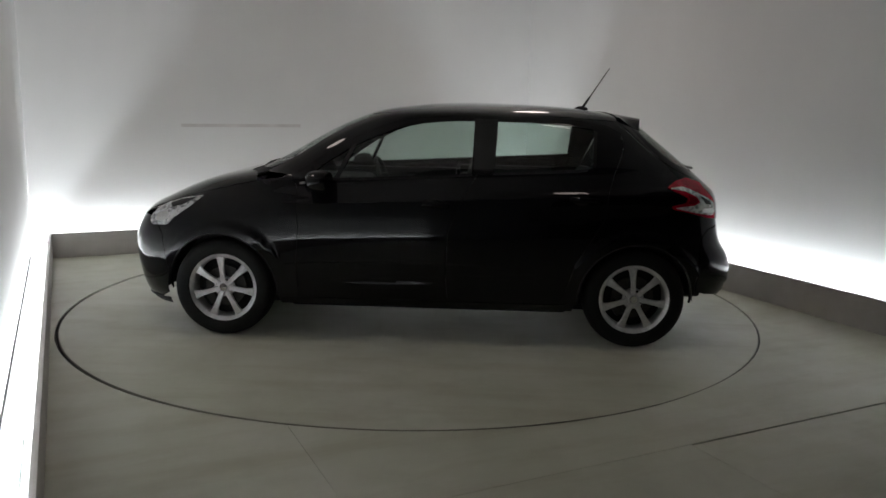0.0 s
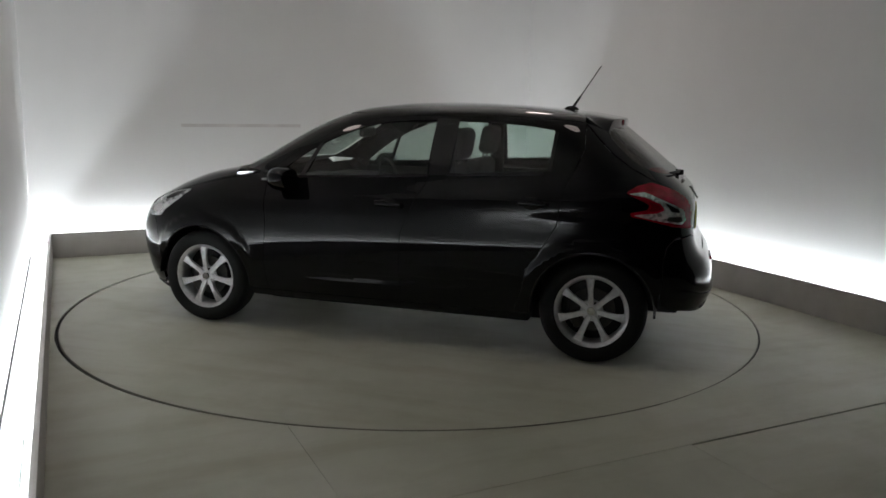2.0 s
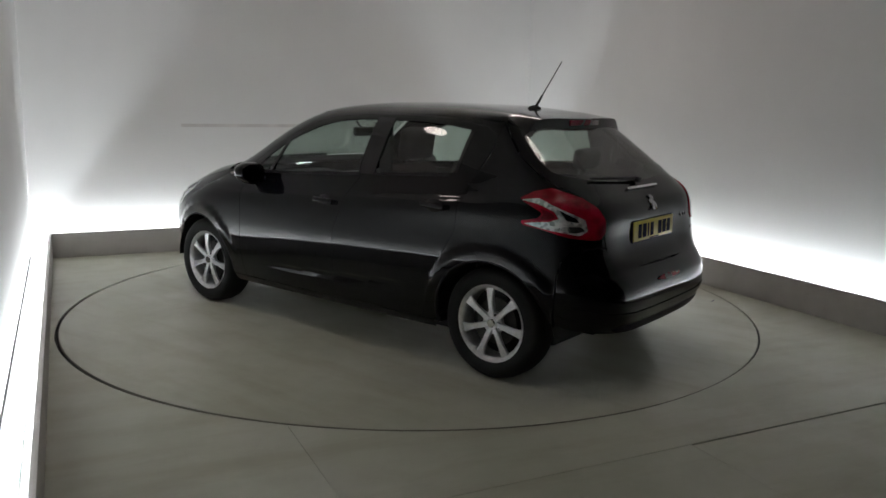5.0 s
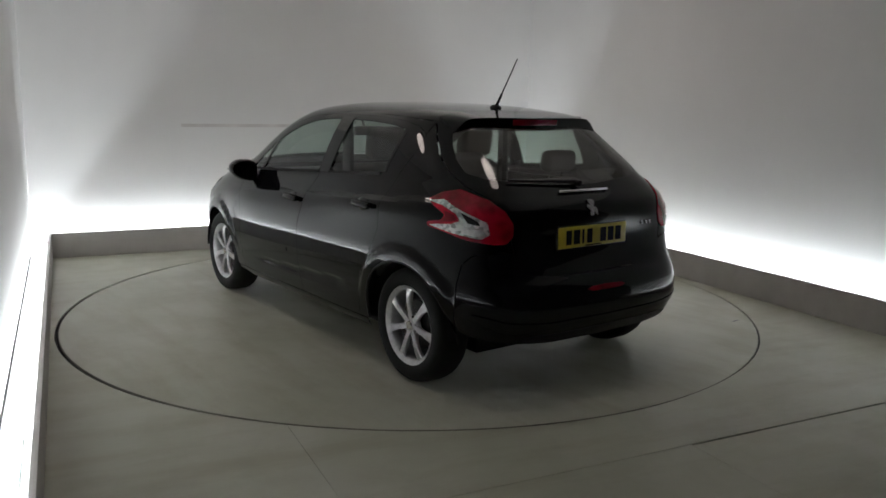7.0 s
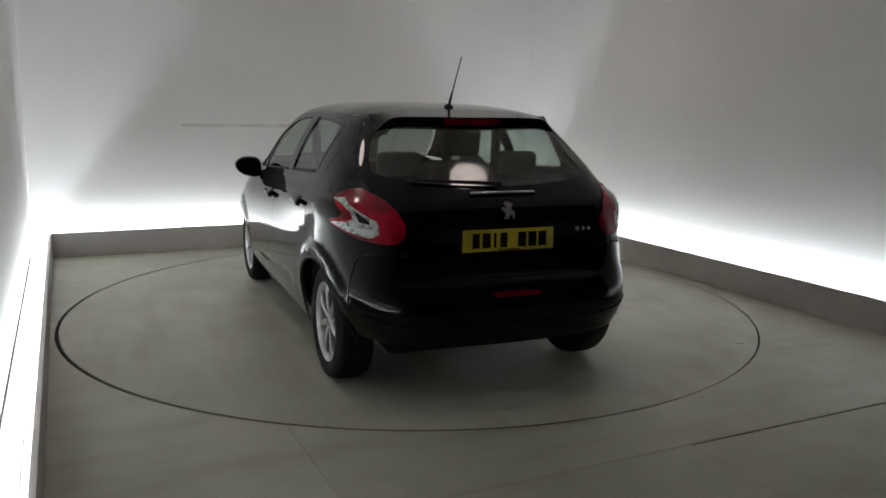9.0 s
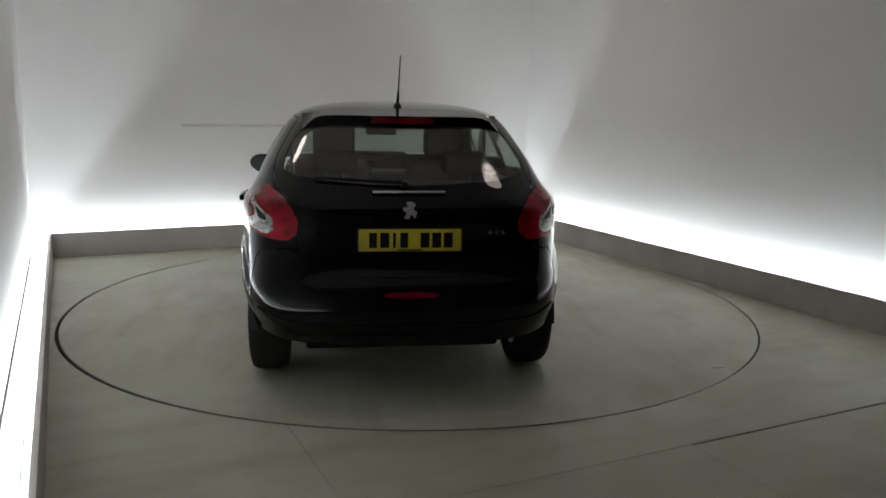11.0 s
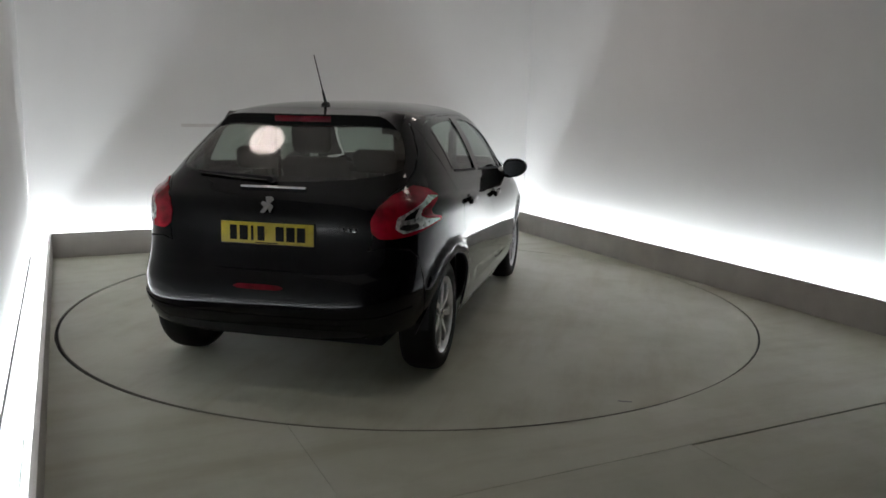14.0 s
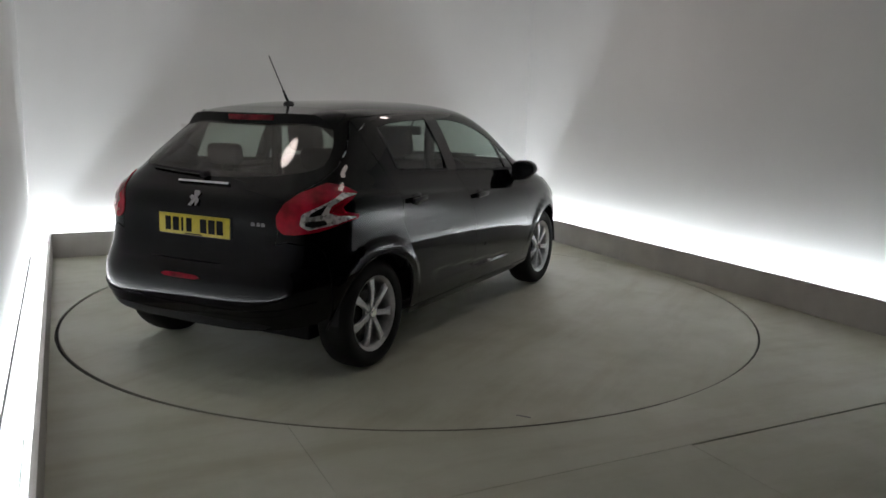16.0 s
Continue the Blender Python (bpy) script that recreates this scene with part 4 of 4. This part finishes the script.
def build_spoiler(tg):
    """A thin lip that carries the roof over the window."""
    vs, fs = [], []
    ny, nx = 33, 9
    ys = np.linspace(-0.535, 0.535, ny)
    for top in (1, 0):
        for j, y in enumerate(ys):
            k = abs(y) / 0.535
            tip = -1.335 + 0.05 * k**2.5
            start = -1.10 - 0.06 * k**2
            for i in range(nx):
                t = i / (nx - 1)
                x = start + (tip - start) * t
                edge = max(x, -1.17 + 0.05 * k)
                z0 = float(from_top(np.array([[edge, min(abs(y), 0.50)]]))[0][2])
                z = z0 - max(0, edge - x) * 0.16 - 0.07 * max(0, k - 0.80) ** 2 / 0.04 * t
                vs.append((x, y, z + (0.006 if top else -0.004 - 0.058 * min(1, 1.6 * t) * (1 - 0.35 * k**4))))
    n = ny * nx
    for j in range(ny - 1):
        for i in range(nx - 1):
            a = j * nx + i
            fs.append([a, a + nx, a + nx + 1, a + 1])
            fs.append([n + a, n + a + 1, n + a + nx + 1, n + a + nx])
    for i in range(nx - 1):
        for j in (0, ny - 1):
            a = j * nx + i
            fs.append([a, a + 1, n + a + 1, n + a])
    for j in range(ny - 1):
        for i in (0, nx - 1):
            a = j * nx + i
            fs.append([a, a + nx, n + a + nx, n + a])
    bm = bmesh.new()
    bm.from_mesh(mesh_from("spoiler", vs, fs, PAINT))
    bmesh.ops.recalc_face_normals(bm, faces=bm.faces[:])
    sp = part("spoiler", bm, PAINT, tg, "black roof spoiler")
    tipz = float(np.mean([v[2] for v in vs if abs(v[1]) < 0.03 and v[0] < -1.31]))
    part("brake_light", box(-0.006, 0.012, -0.165, 0.165, -0.017, 0.017, 0.005), DEEPRED, sp, "red high-level brake light", m=pose(-1.334, 0, tipz + 0.010, 0, -3, 0))


# ---------------------------------------------------------------- wheels
def build_wheel(car, x, s):
    w = new("wheel")
    w.parent = car
    w.matrix_local = pose(x, s * 0.715, HUB_Z, 0, 0, 0 if s > 0 else 180)
    R0 = WHEEL_R
    tyre = [(0.205, -0.085), (0.225, -0.097), (0.26, -0.102), (0.288, -0.092), (0.302, -0.070), (R0, -0.04), (R0, 0.04), (0.302, 0.070), (0.288, 0.090), (0.26, 0.099), (0.225, 0.094), (0.212, 0.086), (0.205, 0.07)]
    part("tyre", lathe(tyre, 64, "y", closed=True), RUBBER, w, "black rubber tyre")
    rimp = [(0.190, -0.08), (0.186, 0.0), (0.184, 0.060), (0.196, 0.078), (0.212, 0.088), (0.2145, 0.083), (0.207, 0.070), (0.196, -0.08)]
    rim = part("rim", lathe(rimp, 64, "y", closed=True), ALLOY, w, "silver seven-spoke alloy rim")
    # spokes: broad at the rim, split by a groove
    for k in range(7):
        a = 2 * math.pi * k / 7 + 0.30
        bm = bmesh.new()
        rows = []
        for r, hw, y, d in ((0.030, 0.017, 0.070, 0.03), (0.060, 0.0165, 0.074, 0.03), (0.10, 0.016, 0.079, 0.026), (0.14, 0.0185, 0.081, 0.024), (0.175, 0.0245, 0.078, 0.022), (0.193, 0.032, 0.073, 0.02)):
            rows.append([bm.verts.new((r, y - d, -hw * 0.75)), bm.verts.new((r, y - 0.006, -hw)), bm.verts.new((r, y, -hw * 0.72)), bm.verts.new((r, y - 0.0025, 0)), bm.verts.new((r, y, hw * 0.72)), bm.verts.new((r, y - 0.006, hw)), bm.verts.new((r, y - d, hw * 0.75))])
        for p, q in zip(rows, rows[1:]):
            for i in range(6):
                bm.faces.new((p[i], p[i + 1], q[i + 1], q[i]))
            bm.faces.new((p[6], p[0], q[0], q[6]))
        bmesh.ops.recalc_face_normals(bm, faces=bm.faces[:])
        part("spoke", moved(bm, Matrix.Rotation(a, 4, "Y")), ALLOY, rim)
    part("hub", lathe([(0.001, 0.078), (0.022, 0.077), (0.030, 0.074), (0.036, 0.066), (0.062, 0.062), (0.066, 0.045)], 40, "y"), ALLOY, rim)
    part("centre_cap", lathe([(0.001, 0.083), (0.022, 0.082), (0.026, 0.076)], 28, "y"), CHROME, rim, "bright centre cap")
    for k in range(4):
        a = 2 * math.pi * k / 4 + 0.4
        part("wheel_bolt", moved(lathe([(0.001, 0.069), (0.0075, 0.068), (0.0095, 0.058)], 10, "y"), Matrix.Translation((0.05 * math.cos(a), 0, 0.05 * math.sin(a)))), GLOSSBLACK, rim)
    part("brake_disc", lathe([(0.05, 0.022), (0.128, 0.022), (0.13, 0.010), (0.05, 0.010)], 40, "y", closed=True), BRAKE, w, "grey steel brake disc")
    part("caliper", moved(box(-0.05, 0.05, -0.005, 0.04, -0.03, 0.03, 0.012), Matrix.Rotation(0.6, 4, "Y") @ Matrix.Translation((0.115, 0, 0)) @ Matrix.Rotation(radians(90), 4, "Y")), BRAKE, w)
    part("wheel_back", lathe([(0.001, -0.02), (0.186, -0.02)], 40, "y"), PLASTIC, w)
    return w


# ---------------------------------------------------------------- cabin
def cushion(x0, x1, y0, y1, z0, z1, r, tilt=0.0):
    c = Matrix.Translation(((x0 + x1) / 2, (y0 + y1) / 2, z0))
    bm = box(x0, x1, y0, y1, z0, z1, r, 4)
    return moved(bm, c @ Matrix.Rotation(radians(tilt), 4, "Y") @ c.inverted())


def build_cabin(car):
    # floor pan and inner shell; the unseen low boxes keep light from under the car
    part("floor_pan", join(box(-1.50, 1.66, -0.52, 0.52, 0.160, 0.27, 0.02), box(-0.88, 0.88, -0.63, 0.63, 0.165, 0.28, 0.02), box(-0.88, 0.88, -0.74, 0.74, 0.225, 0.28, 0.02), box(-1.74, -1.60, -0.52, 0.52, 0.27, 0.37, 0.02)), PLASTIC, car)
    part("engine_bay", join(box(0.95, 1.80, -0.50, 0.50, 0.26, 0.70, 0.05), box(0.86, 0.95, -0.74, 0.74, 0.26, 0.92, 0.02)), PLASTIC, car)
    part("boot_lining", join(box(-1.72, -1.00, -0.50, 0.50, 0.26, 0.60, 0.03), box(-1.66, -1.02, 0.50, 0.66, 0.66, 0.94, 0.03), box(-1.66, -1.02, -0.66, -0.50, 0.66, 0.94, 0.03)), PLASTIC, car)
    part("parcel_shelf", moved(box(-1.60, -1.10, -0.60, 0.60, 0.965, 0.985, 0.008), Matrix.Identity(4)), PLASTIC, car)
    part("dashboard", join(box(0.50, 0.95, -0.69, 0.69, 0.72, 0.93, 0.07, 4), cushion(0.52, 0.75, 0.18, 0.56, 0.92, 0.985, 0.03), box(0.35, 0.62, -0.13, 0.13, 0.40, 0.80, 0.05)), PLASTIC, car, "dark grained dashboard")
    # right-hand drive
    sw = part("steering_wheel", join(lathe([(0.170 + 0.014 * math.cos(t), 0.014 * math.sin(t)) for t in np.linspace(0, 2 * math.pi, 9)[:-1]], 40, "y", closed=True),
              box(-0.16, 0.16, -0.012, 0.012, -0.018, 0.018, 0.01), box(-0.05, 0.05, -0.03, 0.03, -0.05, 0.05, 0.025), box(-0.02, 0.02, -0.01, 0.01, -0.165, 0, 0.008)), PLASTIC, car, "dark steering wheel", m=pose(0.40, -0.36, 0.90, 0, 0, 90) @ pose(0, 0, 0, 22, 0, 0))
    for y in (0.36, -0.36):
        seat = new("front_seat")
        seat.parent = car
        seat.matrix_local = pose(0.16, 0, 0)
        tagged(seat, "dark fabric front seat with headrest")
        part("seat_cushion", cushion(-0.30, 0.22, y - 0.25, y + 0.25, 0.44, 0.58, 0.06, -5), FABRIC, seat)
        part("backrest", join(cushion(-0.40, -0.27, y - 0.24, y + 0.24, 0.54, 1.10, 0.06, -14), cushion(-0.38, -0.22, y - 0.265, y - 0.17, 0.56, 0.95, 0.04, -14), cushion(-0.38, -0.22, y + 0.17, y + 0.265, 0.56, 0.95, 0.04, -14)), FABRIC, seat)
        part("headrest", moved(join(cushion(-0.05, 0.05, -0.135, 0.135, -0.01, 0.19, 0.045)), pose(-0.505, y, 1.125, 0, -10, 0)), FABRIC, seat)
        for dy in (-0.06, 0.06):
            part("headrest_post", tube([(-0.47, y + dy, 1.06), (-0.50, y + dy, 1.15)], 0.007), CHROME, seat)
        part("seat_base", box(-0.28, 0.20, y - 0.2, y + 0.2, 0.26, 0.46, 0.03), PLASTIC, seat)
    bench = new("rear_seat")
    bench.parent = car
    tagged(bench, "dark fabric rear bench with headrests")
    part("seat_cushion", cushion(-0.98, -0.52, -0.62, 0.62, 0.42, 0.60, 0.06, -5), FABRIC, bench)
    part("backrest", cushion(-1.06, -0.93, -0.62, 0.62, 0.55, 1.03, 0.05, -14), FABRIC, bench)
    for y in (0.36, -0.36):
        part("headrest", moved(cushion(-0.045, 0.045, -0.125, 0.125, 0.0, 0.13, 0.04), pose(-1.155, y, 1.07, 0, -8, 0)), FABRIC, bench)
        for dy in (-0.05, 0.05):
            part("headrest_post", tube([(-1.13, y + dy, 1.0), (-1.155, y + dy, 1.08)], 0.006), CHROME, bench)
    part("rear_view_mirror", moved(join(box(-0.015, 0.02, -0.115, 0.115, -0.033, 0.033, 0.014, 3), tube([(0.02, 0, 0.0), (0.09, 0, 0.07)], 0.008)), pose(0.44, 0, 1.255, 0, 0, 0)), PLASTIC, car)
    for s in (1, -1):
        part("door_lining", join(box(-0.12, 0.76, min(s * 0.735, s * 0.775), max(s * 0.735, s * 0.775), 0.30, 0.965, 0.012), box(-0.86, -0.15, min(s * 0.735, s * 0.775), max(s * 0.735, s * 0.775), 0.30, 0.99, 0.012)), PLASTIC, car)
        part("pillar_lining", moved(box(-0.40, -0.30, min(s * 0.615, s * 0.64), max(s * 0.615, s * 0.64), 0.9, 1.345, 0.01), Matrix.Identity(4)), PLASTIC, car)
        part("seat_belt", box(-0.375, -0.325, min(s * 0.600, s * 0.604), max(s * 0.600, s * 0.604), 0.6, 1.28), GLOSSBLACK, car, "black seat belt", smooth=False)
    # headlining
    hl = [(0.20, 0.46), (0.10, 0.52), (-0.6, 0.52), (-1.10, 0.44), (-1.10, -0.44), (-0.6, -0.52), (0.10, -0.52), (0.20, -0.46)]
    v, f = patch(hl, from_top, step=0.08, lift=-0.03)
    skin("headlining", (v, f), TRIM_GREY, car, "light grey roof lining", thick=0.008)


def build_aerial(car):
    z = float(from_top(np.array([[-0.985, 0.0]]))[0][2])
    a = new("aerial")
    a.parent = car
    tagged(a, "thin black whip aerial")
    pod = bmesh.new()
    bmesh.ops.create_uvsphere(pod, u_segments=20, v_segments=10, radius=1)
    for v in pod.verts:
        v.co = (v.co.x * 0.048 - 0.012, v.co.y * 0.022 * (1 + 0.25 * v.co.x * -1), max(v.co.z, -0.1) * 0.024)
    part("aerial_base", pod, PLASTIC, a, m=pose(-0.975, 0, z))
    top = Vector((-1.165, 0, 1.715))
    foot = Vector((-0.995, 0, z + 0.012))
    mid = foot.lerp(top, 0.27)
    part("mast_foot", tube([tuple(foot), tuple(mid)], [0.009, 0.0065]), PLASTIC, a)
    part("mast", tube([tuple(mid), tuple(foot.lerp(top, 0.65)), tuple(top)], [0.0036, 0.0033, 0.003]), PLASTIC, a)


def build_car():
    car = new("car")
    tagged(car, "black five-door hatchback car parked on the turntable", "car")
    build_shell(car)
    for x in (AXLE, -AXLE):
        for s in (1, -1):
            build_wheel(car, x, s)
    build_cabin(car)
    build_aerial(car)
    return car


car = build_car()


# ---------------------------------------------------------------- what moves
TURN_START, TURN_RATE = 176.42, -7.175     # degrees, degrees a second
CAR_AT = (-0.161, 0.234)                   # the car's middle on the turntable


def motions():
    times = [i * 0.5 for i in range(33)]
    walk(turntable, [(t, pose(0, 0, 0, 0, 0, TURN_START + TURN_RATE * t)) for t in times])
    walk(car, [(t, pose(0, 0, 0, 0, 0, TURN_START + TURN_RATE * t) @ pose(CAR_AT[0], CAR_AT[1], 0)) for t in times])


motions()
